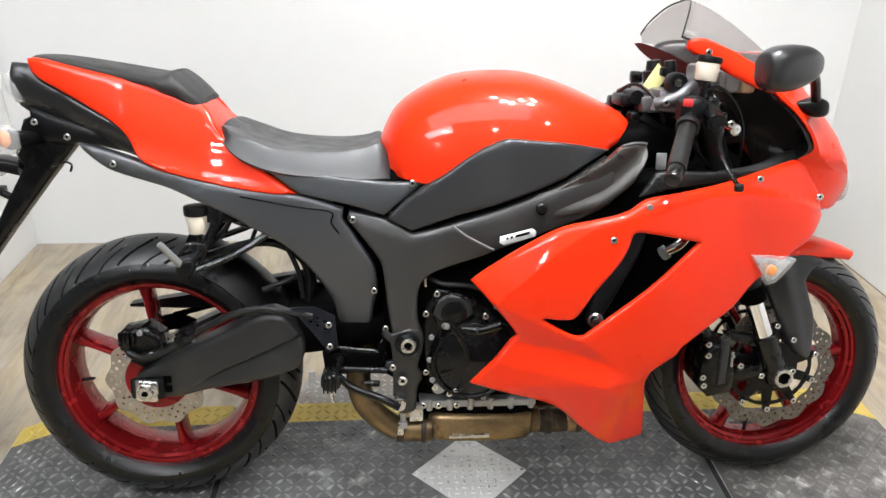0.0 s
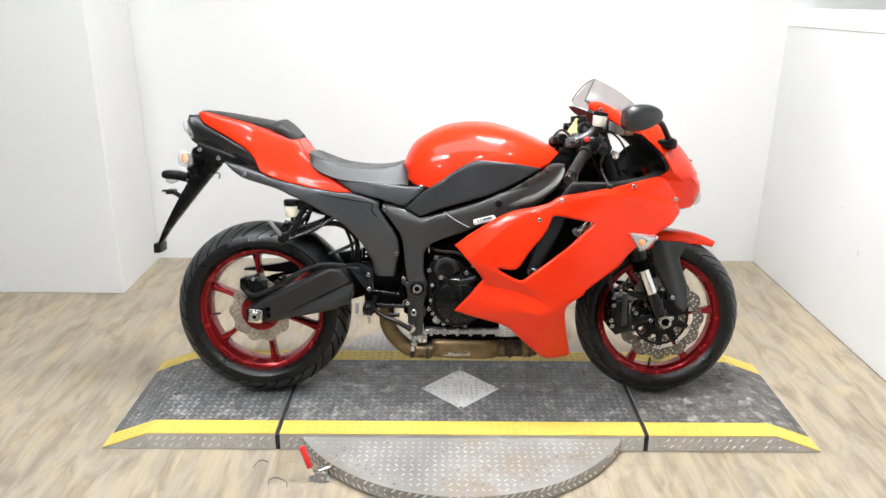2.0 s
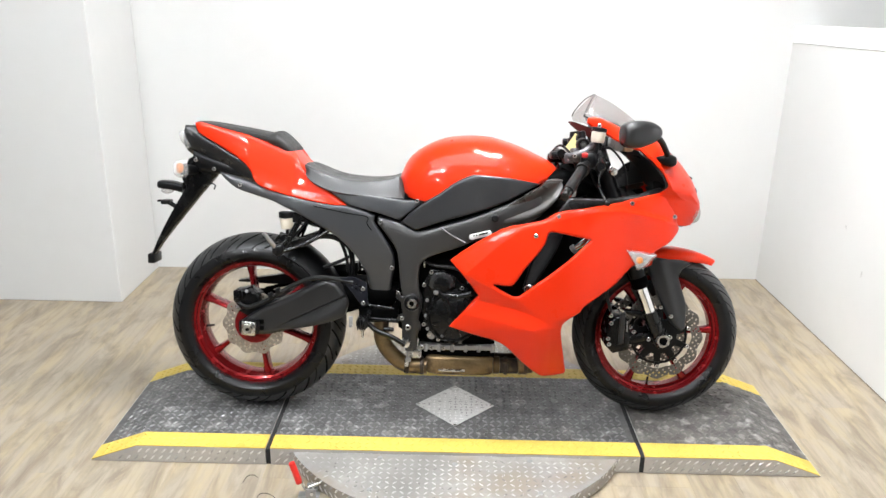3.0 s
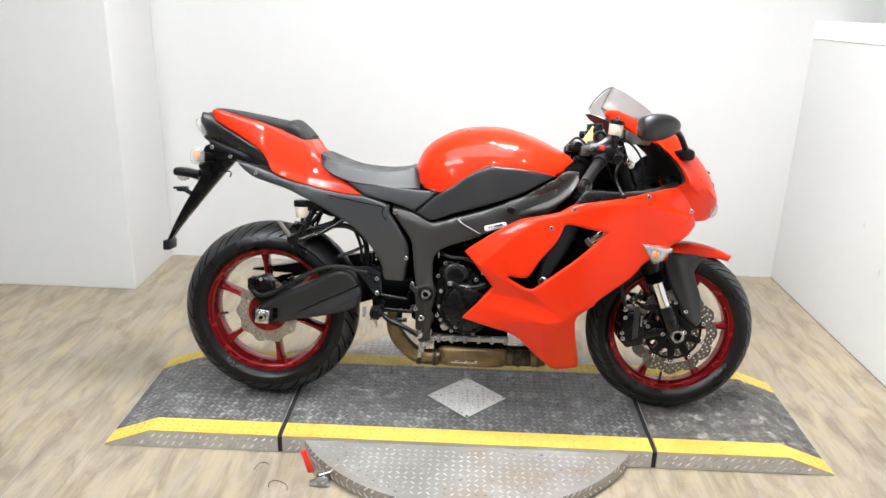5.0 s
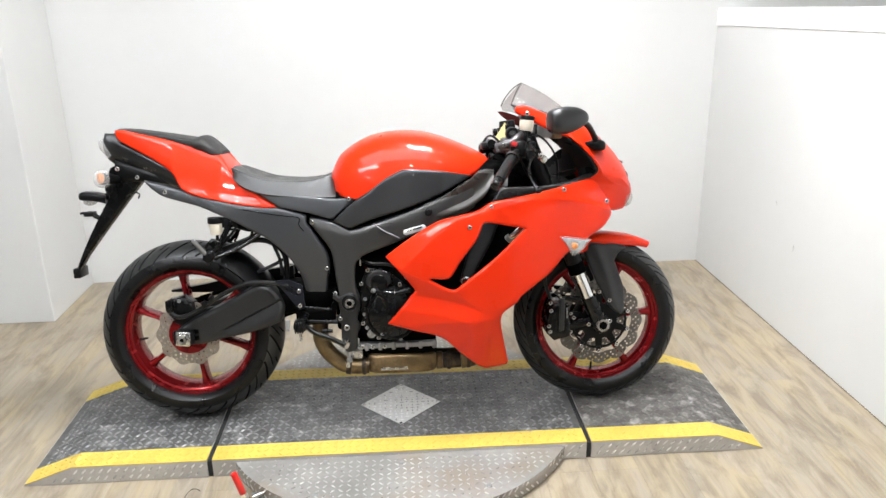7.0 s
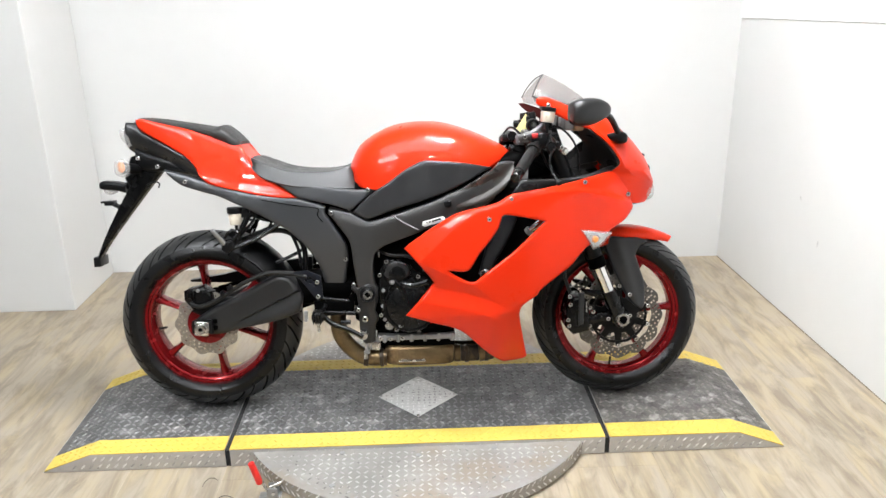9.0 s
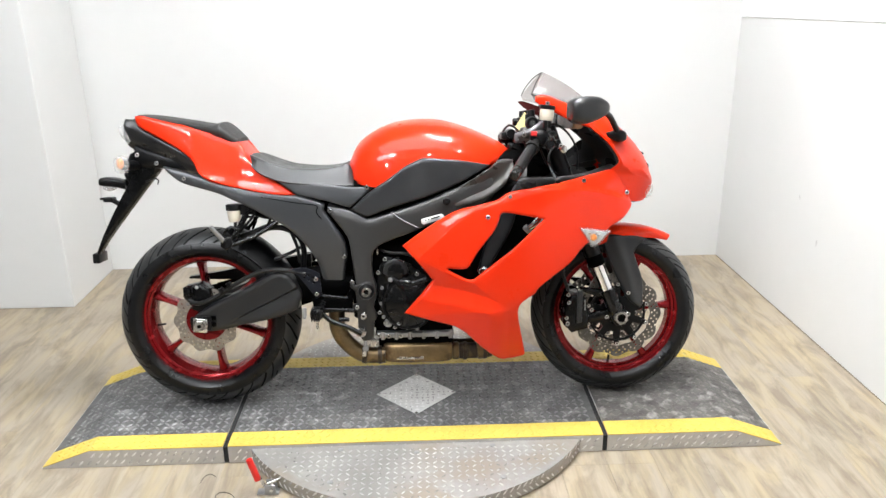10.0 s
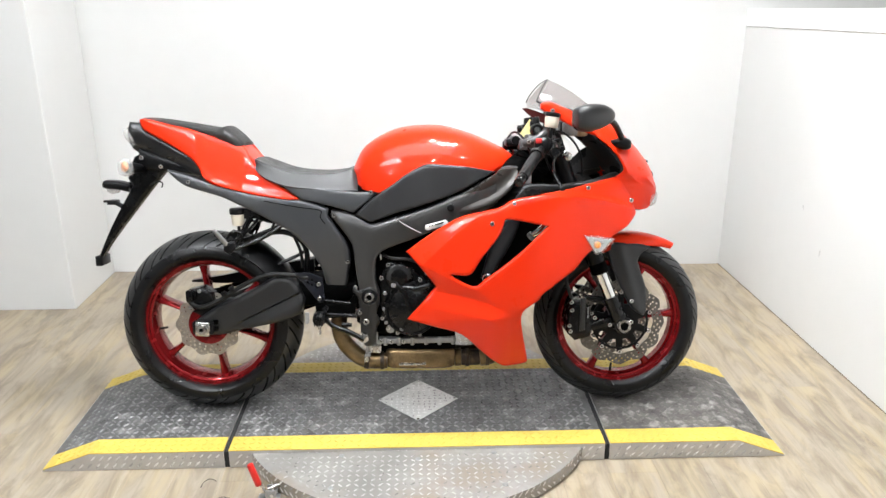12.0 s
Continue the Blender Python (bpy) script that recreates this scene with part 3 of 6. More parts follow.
pl["kind"] = "stuff"
screw = mesh_of(rod((0, 0, 0), (0, 0, 0.002), 0.005, seg=10), STEEL)
for x, y in ((-0.13, 0), (0.13, 0), (0, -0.135), (0, 0.135)):
    part("screw", screw, None, plate).location = (x, y, TOP + 0.0042)

# the round turntable that carries the middle deck
RAD, DISC_TOP = 0.604, 0.05
turntable = thing("turntable", "round bare aluminium tread-plate turntable under the platform, scuffed", "turntable")
part("top_plate", rod((0, 0, 0.006), (0, 0, DISC_TOP), RAD, seg=128), TABLE, turntable, "scuffed aluminium tread plate", sharp=20)


def rim_lug(x, y):
    return Matrix.Rotation(x / RAD, 4, "Z") @ Matrix.Translation((0, -RAD - 0.0002, y)) @ Matrix.Rotation(radians(90), 4, "X")


def disc_keep(x, y):
    return x * x + y * y < (RAD - 0.02) ** 2 and abs(y) > FRONT + 0.01


tl = part("plate_pattern", lug_field(lugs(-RAD, RAD, -RAD, RAD, lambda x, y: Matrix.Translation((x, y, DISC_TOP - 0.0002)), 0.024, disc_keep), 0.021, 0.0055, 0.0012), TABLE_LUG, turntable)
tl.data.materials.append(TABLE_LUG)
tl["kind"] = "stuff"
rl = part("rim_pattern", lug_field(lugs(-0.6 * math.pi * RAD, 0.6 * math.pi * RAD, 0.006, DISC_TOP, rim_lug, 0.024, rows=True), 0.026, 0.006, 0.001), ALU_LUG, turntable)
rl.data.materials.append(ALU_LUG)
rl["kind"] = "stuff"
bolt_head = mesh_of(rod((0, 0, 0), (0, 0, 0.003), 0.009, seg=12, bevel=0.001), ALLOY)
for a, r in ((-90, 0.585), (-118, 0.55), (-62, 0.55), (-127, 0.40), (-90, 0.345), (-53, 0.40)):
    part("bolt", bolt_head, None, turntable).location = (r * math.cos(radians(a)), r * math.sin(radians(a)), DISC_TOP - 0.0005)

# the lever that locks the turntable, standing on the floor
lever = thing("locking_lever", "red-gripped steel lever that locks the turntable on the floor", "lever", pose(-0.445, -0.455, 0))
part("base", merge(box(-0.035, 0.03, -0.014, 0.014, 0.0, 0.006, 0.001), box(-0.01, 0.022, -0.018, -0.012, 0.004, 0.036, 0.002), box(-0.01, 0.022, 0.012, 0.018, 0.004, 0.036, 0.002)), ALLOY, lever, "grey steel bracket")
part("clamp_bar", merge(rod((-0.005, 0, 0.03), (0.055, 0.035, 0.034), 0.006), rod((0.01, -0.024, 0.022), (0.01, 0.024, 0.022), 0.005)), STEEL, lever)
part("arm", rod((-0.012, 0, 0.022), (-0.036, 0.0, 0.075), 0.0045), STEEL, lever)
part("grip", rod((-0.030, 0, 0.045), (-0.052, 0.002, 0.118), 0.0105, 0.0095, seg=20, bevel=0.004), RED_GRIP, lever, "red rubber grip")


# ---- the motorcycle ----
# x runs forward, y out to the far flank, z up from the tyres' contact
bike = thing("motorcycle", "red and black sport motorcycle with red wheels on the platform", "motorcycle",
             pose(0, 0, TOP + 0.003, -9.5, 0, 0))
RX, RZ, FX, FZ = -0.696, 0.308, 0.696, 0.289


def socket(r=0.007, h=0.005):
    """A bolt head with a sunk socket, its axis along -y."""
    ring = [(r * 0.45, -h * 0.4), (r * 0.45, -h), (r * 0.85, -h), (r, -h * 0.8), (r, 0.0), (0.0005, 0.0), (0.0005, -h * 0.4)]
    return lathe(ring, 14)


def bolt_mesh(r, h):
    """A bright head round a socket; the socket's shade is in its near-black colour."""
    me = mesh_of(socket(r, h), STEEL)
    me.materials.append(DEEP)
    for f in me.polygons:
        f.material_index = int(math.hypot(f.center[0], f.center[2]) < r * 0.40)
    return me


BOLT = bolt_mesh(0.007, 0.005)
BOLT_BIG = bolt_mesh(0.0105, 0.007)
BOLT_DARK = mesh_of(socket(0.006, 0.004), ALLOY)


def bolts(parent, places, mesh=BOLT):
    for x, y, z in places:
        part("bolt", mesh, None, parent).location = (x, y, z)


# wheels -------------------------------------------------------------
def tyre_mesh(R, hw, r0, pitches, sweep):
    """A round-crowned road tyre; its slanting grooves are cut along the rows of its mesh."""
    per, m = 30, 44
    seg = pitches * per
    bm = bmesh.new()
    rows, sunk = [], set()
    for k in range(seg):
        row = []
        for i in range(m + 1):
            th = (-1 + 2 * i / m) * radians(112)
            over = max(0.0, (abs(th) - math.pi / 2) / radians(22))
            y = math.copysign(hw * (math.sin(abs(th)) if not over else 1 - 0.24 * over ** 1.5), th)
            r = r0 + 0.022 * (1 - over) if over else R - (R - r0 - 0.022) * (1 - math.cos(th)) ** 0.92
            s = abs(y) / hw
            a = 2 * math.pi * (k + (per // 2 if y > 0 else 0) * min(1.0, s / 0.2)) / seg + sweep * s * s
            p = k % per
            cut = not over and ((p in (3, 4) and 0.22 < s < 0.90) or (p == 15 and 0.50 < s < 0.93) or (p == 23 and 0.12 < s < 0.55))
            if cut:
                r -= 0.005
            row.append(bm.verts.new((r * math.cos(a), y, r * math.sin(a))))
            if cut:
                sunk.add(row[-1])
        rows.append(row)
    for k in range(seg):
        a, b = rows[k], rows[(k + 1) % seg]
        for i in range(m):
            f = bm.faces.new((a[i], a[i + 1], b[i + 1], b[i]))
            # sunk faces take the darker rubber that paints the grooves' shade
            f.material_index = 1 if sum(v in sunk for v in f.verts) >= 2 else (2 if abs(-1 + (2 * i + 1) / m) * 112 < 66 else 0)
    return bm


def rim_mesh(rw):
    pr = [(0.229, rw), (0.2295, rw - 0.005), (0.217, rw - 0.010), (0.214, rw - 0.022), (0.205, rw * 0.45), (0.203, -rw * 0.45), (0.214, -rw + 0.022), (0.217, -rw + 0.010), (0.2295, -rw + 0.005), (0.229, -rw),
          (0.223, -rw - 0.002), (0.2165, -rw - 0.001), (0.2150, -rw + 0.007), (0.2075, -rw + 0.008), (0.2060, -rw + 0.016), (0.1995, -rw + 0.019), (0.1975, -rw + 0.032), (0.191, -rw * 0.35), (0.191, rw * 0.35), (0.1975, rw - 0.032), (0.1995, rw - 0.019), (0.2060, rw - 0.016), (0.2075, rw - 0.008), (0.2150, rw - 0.007), (0.2165, rw + 0.001), (0.223, rw + 0.002)]
    return lathe(pr, 128)


def spoke_mesh(r0, r1, deep):
    """A tapered cast spoke along +x, swelling into the rim and the hub."""
    rings = []
    for t in (0, 0.12, 0.35, 0.6, 0.82, 0.94, 1.0):
        r = r0 + (r1 - r0) * t
        w = 0.0112 - 0.003 * math.sin(math.pi * min(t / 0.9, 1)) + (0.004 * ((t - 0.82) / 0.18) if t > 0.82 else 0)
        d = deep * (1 - 0.35 * t)
        rings.append([(r, d * math.copysign(abs(math.cos(a)) ** 0.6, math.cos(a)), w * math.copysign(abs(math.sin(a)) ** 0.75, math.sin(a))) for a in (2 * math.pi * k / 16 for k in range(16))])
    return skin(rings)


def petal_disc(r_out, r_in, waves, holes, amp=0.005):
    """A wave-edged drilled brake disc, flat in x and z, 5 mm thick."""
    outer = [((r_out + amp * math.cos(waves * a)) * math.cos(a), (r_out + amp * math.cos(waves * a)) * math.sin(a)) for a in (2 * math.pi * k / 144 for k in range(144))]
    inner = [((r_in + 0.4 * amp * math.cos(waves * a)) * math.cos(a), (r_in + 0.4 * amp * math.cos(waves * a)) * math.sin(a)) for a in (2 * math.pi * k / 96 for k in range(96))]
    hs = [inner]
    for r, n, off, hr in holes:
        for k in range(n):
            a = 2 * math.pi * (k + off) / n
            hs.append([(r * math.cos(a) + hr * math.cos(b), r * math.sin(a) + hr * math.sin(b)) for b in (2 * math.pi * j / 8 for j in range(8))])
    return shell(outer, lambda x, z: 0.0025, 0.004, 0.02, 0.0008, hs)


def wheel(name, label, x, z, R, hw, rw, turn, n_groove, lean):
    w = part(name, rim_mesh(rw), RIM, bike, label)
    w.location = (x, 0, z)
    tyre = part("tyre", tyre_mesh(R, hw, 0.214, n_groove, lean), TYRE, w, "black road tyre with curved tread grooves", sharp=28)
    for m in (GROOVE, TREAD_RUBBER):
        tyre.data.materials.append(m)
    sp = mesh_of(spoke_mesh(0.040, 0.195, rw * 0.62), RIM)
    for k in range(6):
        part("spoke", sp, None, w).rotation_euler = (0, radians(-turn - 60 * k), 0)
    part("hub", lathe([(0.022, -rw), (0.044, -rw + 0.004), (0.050, -rw * 0.5), (0.046, 0), (0.050, rw * 0.5), (0.044, rw - 0.004), (0.022, rw)], 48), RIM, w)
    a = radians(turn + 152 if name == "rear_wheel" else turn + 262)
    part("valve", rod((0.196 * math.cos(a), 0, 0.196 * math.sin(a)), (0.165 * math.cos(a), -0.004, 0.165 * math.sin(a)), 0.005, 0.0035, 8), BLACK, w)
    return w


rear = wheel("rear_wheel", "dark red six-spoke rear wheel", RX, RZ, 0.306, 0.088, 0.070, 38, 17, 0.34)
front = wheel("front_wheel", "dark red six-spoke front wheel", FX, FZ, 0.288, 0.061, 0.048, 4, 19, 0.42)
rd = part("brake_disc", petal_disc(0.106, 0.066, 10, ((0.098, 30, 0.0, 0.0034), (0.088, 30, 0.5, 0.0034), (0.077, 24, 0.2, 0.0034))), DISC, rear, "wave-edged drilled steel brake disc")
rd.location = (0, -0.078, 0)
part("disc_carrier", lathe([(0.030, -0.079), (0.052, -0.083), (0.068, -0.0805), (0.068, -0.076), (0.045, -0.072), (0.030, -0.066)], 48), RIM, rear)
ARM = mesh_of(box(-0.008, 0.008, -0.003, 0.003, 0.09, 0.108, 0.001), BLACK)
for s in (-1, 1):
    fd = part("brake_disc", petal_disc(0.146, 0.112, 12, ((0.139, 40, 0.0, 0.0036), (0.130, 40, 0.5, 0.0036), (0.120, 36, 0.1, 0.0036))), DISC_DARK, front, "wave-edged drilled steel brake disc")
    fd.location = (0, s * 0.066, 0)
    ring = [(0.098 * math.cos(a), 0.098 * math.sin(a)) for a in (2 * math.pi * k / 80 for k in range(80))]
    gaps = []
    for k in range(10):
        a = 2 * math.pi * k / 10
        gaps.append([(r * math.cos(a + b), r * math.sin(a + b)) for r, b in ((0.064, -0.12), (0.089, -0.19), (0.091, 0.0), (0.089, 0.19), (0.064, 0.12))])
    hub_hole = [(0.026 * math.cos(a), 0.026 * math.sin(a)) for a in (2 * math.pi * k / 24 for k in range(24))]
    c = part("disc_carrier", shell(ring, lambda x, z: 0.002, 0.004, 0.012, 0.001, [hub_hole] + gaps), BLACK, front, "black spider carrier")
    c.location = (0, s * 0.062, 0)
    for k in range(10):
        a = 2 * math.pi * (k + 0.5) / 10
        part("bobbin", BOLT if s < 0 else BOLT_DARK, None, front).location = (0.105 * math.cos(a), s * 0.066 - 0.002, 0.105 * math.sin(a))
        arm = part("carrier_arm", ARM, None, front)
        arm.location, arm.rotation_euler = (0, s * 0.064, 0), (0, math.pi / 2 - a, 0)

# swingarm, chain, hugger --------------------------------------------
swing_outline = [(-0.742, 0.305), (-0.733, 0.325), (-0.667, 0.369), (-0.564, 0.416), (-0.490, 0.458), (-0.444, 0.477), (-0.407, 0.470), (-0.381, 0.436), (-0.367, 0.397), (-0.382, 0.350), (-0.457, 0.321), (-0.587, 0.292), (-0.652, 0.277), (-0.730, 0.277)]


def swing_w(x, z):
    """The flank, pressed in below a crease that climbs forward."""
    base = line((-0.76, 0.112), (-0.6, 0.118), (-0.35, 0.150))(x)
    below = (0.318 + (x + 0.60) * 0.50) - z
    near = min(1.0, max(0.0, (x + 0.625) / 0.10))
    return base - 0.011 * near * min(1.0, max(0.0, below / 0.007)) + 0.007 * near * min(1.0, max(0.0, (below - 0.007) / 0.035)) - 0.08 * max(0, 0.30 - z)


swingarm = part("swingarm", shell(swing_outline, swing_w, 0.045, 0.0065, 0.014, creases=([(-0.625, 0.3055), (-0.39, 0.423)], [(-0.625, 0.2985), (-0.39, 0.416)])), SWING, bike, "satin black cast swingarm with a pressed groove")
mirrored(swingarm, bike)
# near-black, since this member lies in shade
part("swingarm_cross_member", body([(-0.442, 0.36, 0.45, 0.10), (-0.382, 0.36, 0.455, 0.115), (-0.302, 0.37, 0.46, 0.118), (-0.202, 0.38, 0.46, 0.11)], 4), DEEP, bike)
end = part("chain_adjuster", merge(box(-0.738, -0.668, -0.128, -0.118, 0.284, 0.332, 0.008)), BLACK, bike)
part("axle_block", shell([(-0.729, 0.282), (-0.683, 0.278), (-0.680, 0.325), (-0.726, 0.329)], lambda x, z: 0.134, 0.004, 0.01, 0.003), STEEL, end, "bright axle block")
part("axle_nut", lathe([(0.007, -0.136), (0.007, -0.145), (0.016, -0.145), (0.018, -0.141), (0.018, -0.130), (0.007, -0.130)], 6), STEEL, end).location = (-0.705, 0, 0.304)
# near-black plugs stand in for the shade in the hole and slots
part("axle_hole", rod((-0.705, -0.1455, 0.303), (-0.705, -0.13, 0.305), 0.0068), DEEP, end)
for dz in (-0.011, 0.011):
    part("adjuster_slot", box(-0.672, -0.655, -0.1225, -0.116, 0.314 + dz - 0.007, 0.314 + dz + 0.007, 0.002), DEEP, end)
part("axle", rod((RX, -0.13, RZ), (RX, 0.13, RZ), 0.012), STEEL, bike)
part("chain", tube([(RX, 0.09, RZ - 0.085), (-0.501, 0.09, 0.286), (-0.302, 0.09, 0.350), (-0.202, 0.09, 0.390)], 0.008, 6), DEEP, bike, "dark drive chain")
part("chain_upper", tube([(RX, 0.09, RZ + 0.085), (-0.453, 0.09, 0.450), (-0.202, 0.09, 0.469)], 0.008, 6), DEEP, bike)
part("sprocket", lathe([(0.05, 0.086), (0.088, 0.087), (0.088, 0.093), (0.05, 0.094)], 60), DEEP, bike).location = (RX, 0, RZ)


def hugger():
    """A hugging mudguard over the front of the rear tyre."""
    rings = []
    for k in range(15):
        a = radians(76 - 58 * k / 14)
        r = 0.318
        w = 0.092 if k > 3 else 0.05 + 0.014 * k
        ring = []
        for j in range(9):
            u = -1 + j / 4
            rr = r - 0.055 * abs(u) ** 2.6
            ring.append((RX + rr * math.cos(a), u * w, RZ + rr * math.sin(a)))
        for j in range(8, -1, -1):
            u = -1 + j / 4
            rr = r - 0.004 - 0.055 * abs(u) ** 2.6
            ring.append((RX + rr * math.cos(a), u * (w - 0.004), RZ + rr * math.sin(a)))
        rings.append(ring)
    return skin(rings)


part("rear_hugger", hugger(), BLACK, bike, "black plastic rear hugger")
part("chain_guard", merge(skin([[(x, 0.075, z), (x, 0.105, z), (x, 0.105, z - t), (x, 0.075, z - t)] for x, z, t in ((-0.79, 0.427, 0.006), (-0.67, 0.445, 0.03), (-0.5, 0.48, 0.06), (-0.36, 0.50, 0.08))])), BLACK, bike, "black chain guard", smooth=False)

# rear brake ---------------------------------------------------------
cal = part("rear_caliper", merge(shell([(-0.762, 0.396), (-0.755, 0.428), (-0.705, 0.439), (-0.672, 0.416), (-0.667, 0.383), (-0.708, 0.368), (-0.738, 0.364)], lambda x, z: 0.108, 0.05, 0.012, 0.008),
                                 box(-0.756, -0.733, -0.116, -0.06, 0.389, 0.425, 0.005)), ENGINE, bike, "black finned rear brake caliper")
bolts(cal, ((-0.746, -0.110, 0.373), (-0.713, -0.110, 0.428), (-0.693, -0.110, 0.379)), BOLT_DARK)
for k in range(4):
    part("fin", box(-0.756 + 0.009 * k, -0.752 + 0.009 * k, -0.119, -0.1, 0.402, 0.430, 0.001), ENGINE, cal)
part("caliper_bracket", shell([(-0.748, 0.354), (-0.664, 0.393), (-0.603, 0.398), (-0.633, 0.368), (-0.702, 0.329)], lambda x, z: 0.088, 0.012, 0.012, 0.003), BLACK, bike)
part("brake_hose", tube([(-0.739, -0.115, 0.386), (-0.703, -0.128, 0.378), (-0.644, -0.132, 0.401), (-0.564, -0.135, 0.450), (-0.484, -0.14, 0.484), (-0.404, -0.145, 0.484), (-0.348, -0.15, 0.473)], 0.0075, 10), RUBBER, bike, "black rubber rear brake hose")
for x, z in ((-0.60, 0.438), (-0.625, 0.421)):
    part("hose_clip", rod((x - 0.006, -0.1335, z - 0.004), (x + 0.006, -0.1345, z + 0.004), 0.0105, seg=14), BLACK, bike)

# tail ---------------------------------------------------------------
tail_base = line((-0.90, 0.060), (-0.84, 0.075), (-0.70, 0.112), (-0.50, 0.138), (-0.36, 0.150))
tail_mid = line((-0.92, 0.938), (-0.68, 0.845), (-0.36, 0.732))


def tail_w(x, z):
    h = z - tail_mid(x)
    return tail_base(x) - 0.55 * max(0.0, h - 0.02) ** 1.15 - 0.25 * max(0.0, -h)


tail_hem = line((-0.90, 0.935), (-0.76, 0.850), (-0.66, 0.793), (-0.55, 0.750), (-0.369, 0.722))


def red_tail_w(x, z):
    """Flares out towards its hem and rounds over to the seat."""
    u = z - tail_hem(x)
    flare = 0.034 * min(1.0, max(0.0, (x + 0.86) / 0.32))
    return tail_base(x) + 0.010 - flare * (1 - math.exp(-max(u, 0.0) / 0.05)) - 2.6 * max(0.0, u - 0.05) ** 2


red_tail = part("tail_panel", shell([(-0.883, 0.987), (-0.857, 0.987), (-0.773, 0.967), (-0.684, 0.949), (-0.620, 0.934), (-0.577, 0.910), (-0.550, 0.899), (-0.517, 0.847), (-0.501, 0.836), (-0.459, 0.793), (-0.427, 0.770), (-0.369, 0.730), (-0.420, 0.731), (-0.510, 0.745), (-0.589, 0.763), (-0.645, 0.778), (-0.676, 0.801), (-0.693, 0.834), (-0.717, 0.862), (-0.776, 0.900), (-0.853, 0.943), (-0.876, 0.961)],
                                    red_tail_w, 0.012, 0.009, 0.008), RED, bike, "glossy red tail panel")
mirrored(red_tail, bike)
cowl = part("tail_cowl", shell([(-0.923, 0.979), (-0.885, 0.976), (-0.874, 0.957), (-0.853, 0.941), (-0.776, 0.898), (-0.711, 0.860), (-0.688, 0.829), (-0.676, 0.801), (-0.736, 0.807), (-0.808, 0.823), (-0.835, 0.842), (-0.896, 0.869), (-0.924, 0.892), (-0.930, 0.931)],
                               lambda x, z: tail_w(x, z) - 0.002 - 0.5 * max(0, tail_mid(x) - 0.022 - z), 0.012, 0.011, 0.008), COWL, bike, "satin black lower tail cowl")
mirrored(cowl, bike)


def across(rows, crown=0.0, seg=12, thick=0.006):
    """A skin from flank to flank over rows of (x, z, half width), arched in the middle by crown."""
    rings = []
    for x, z, w in rows:
        up = [(x, w * math.sin(math.pi / 2 * u), z + crown * (1 - abs(u) ** 2.2)) for u in (-1 + 2 * k / seg for k in range(seg + 1))]
        rings.append(up + [(a, b * 0.98, c - thick) for a, b, c in reversed(up)])
    return skin(rings)


part("tail_hump", across([(-0.575, 0.885, 0.082), (-0.552, 0.890, 0.09), (-0.535, 0.868, 0.098), (-0.515, 0.846, 0.112), (-0.50, 0.820, 0.118), (-0.46, 0.785, 0.126)], 0.010), RED, bike, "glossy red hump between the seats")
part("tail_core", body([(-0.885, 0.885, 0.960, 0.045), (-0.77, 0.845, 0.935, 0.07), (-0.63, 0.785, 0.912, 0.080), (-0.5, 0.735, 0.850, 0.1), (-0.36, 0.705, 0.765, 0.11)], 4), BLACK, bike)
pillion = part("pillion_seat", body([(-0.886, 0.978, 0.988, 0.030), (-0.878, 0.972, 0.993, 0.050), (-0.83, 0.966, 0.990, 0.066), (-0.74, 0.944, 0.976, 0.082), (-0.65, 0.925, 0.960, 0.092), (-0.632, 0.916, 0.958, 0.095), (-0.607, 0.903, 0.962, 0.097), (-0.578, 0.888, 0.940, 0.094), (-0.552, 0.878, 0.912, 0.082)], 2.8), PILLION, bike, "black ribbed passenger seat pad")
part("seat_strap", body([(-0.632, 0.9155, 0.9592, 0.0957), (-0.624, 0.911, 0.9610, 0.0972), (-0.612, 0.905, 0.9640, 0.0978), (-0.606, 0.903, 0.9625, 0.0974)], 2.8), PILLION, pillion, "stitched strap across the pad")

# tail lamp, plate bracket, rear indicators
tail_lamp = part("tail_light", shell([(-0.946, 0.954), (-0.927, 0.962), (-0.914, 0.932), (-0.906, 0.902), (-0.922, 0.908), (-0.941, 0.928)], lambda x, z: 0.062 + 0.3 * (x + 0.92), 0.10, 0.008, 0.010), LENS, bike, "clear tail lamp lens")
part("reflector", box(-0.928, -0.912, -0.045, 0.045, 0.900, 0.945, 0.004), SILVER, tail_lamp)
plate_arm = [(-0.920, 0.866), (-0.880, 0.884), (-0.806, 0.832), (-0.826, 0.808), (-0.886, 0.741), (-0.960, 0.652), (-1.018, 0.580), (-1.049, 0.533), (-1.060, 0.535), (-1.028, 0.603), (-0.986, 0.680), (-0.930, 0.772), (-0.945, 0.796)]
bracket = part("plate_bracket", shell(plate_arm, lambda x, z: float(np.interp(x, [-1.05, -0.9, -0.78], [0.042, 0.045, 0.06])), 0.03, 0.012, 0.010), ENGINE, bike, "long black plastic plate bracket")
part("bracket_tip", box(-1.074, -1.050, -0.036, 0.036, 0.502, 0.536, 0.004), BLACK, bracket)
lamp = part("plate_lamp", merge(body([(-1.036, 0.764, 0.782, 0.022), (-1.025, 0.760, 0.789, 0.030), (-0.985, 0.756, 0.786, 0.032), (-0.950, 0.746, 0.776, 0.024)], 4), rod((-0.96, 0, 0.765), (-0.915, 0, 0.79), 0.012)), BLACK, bracket, "black plate lamp housing")
part("lamp_lens", body([(-1.024, 0.748, 0.763, 0.018), (-1.008, 0.742, 0.762, 0.024), (-0.992, 0.746, 0.760, 0.018)], 3), LENS, lamp, "white lamp lens")
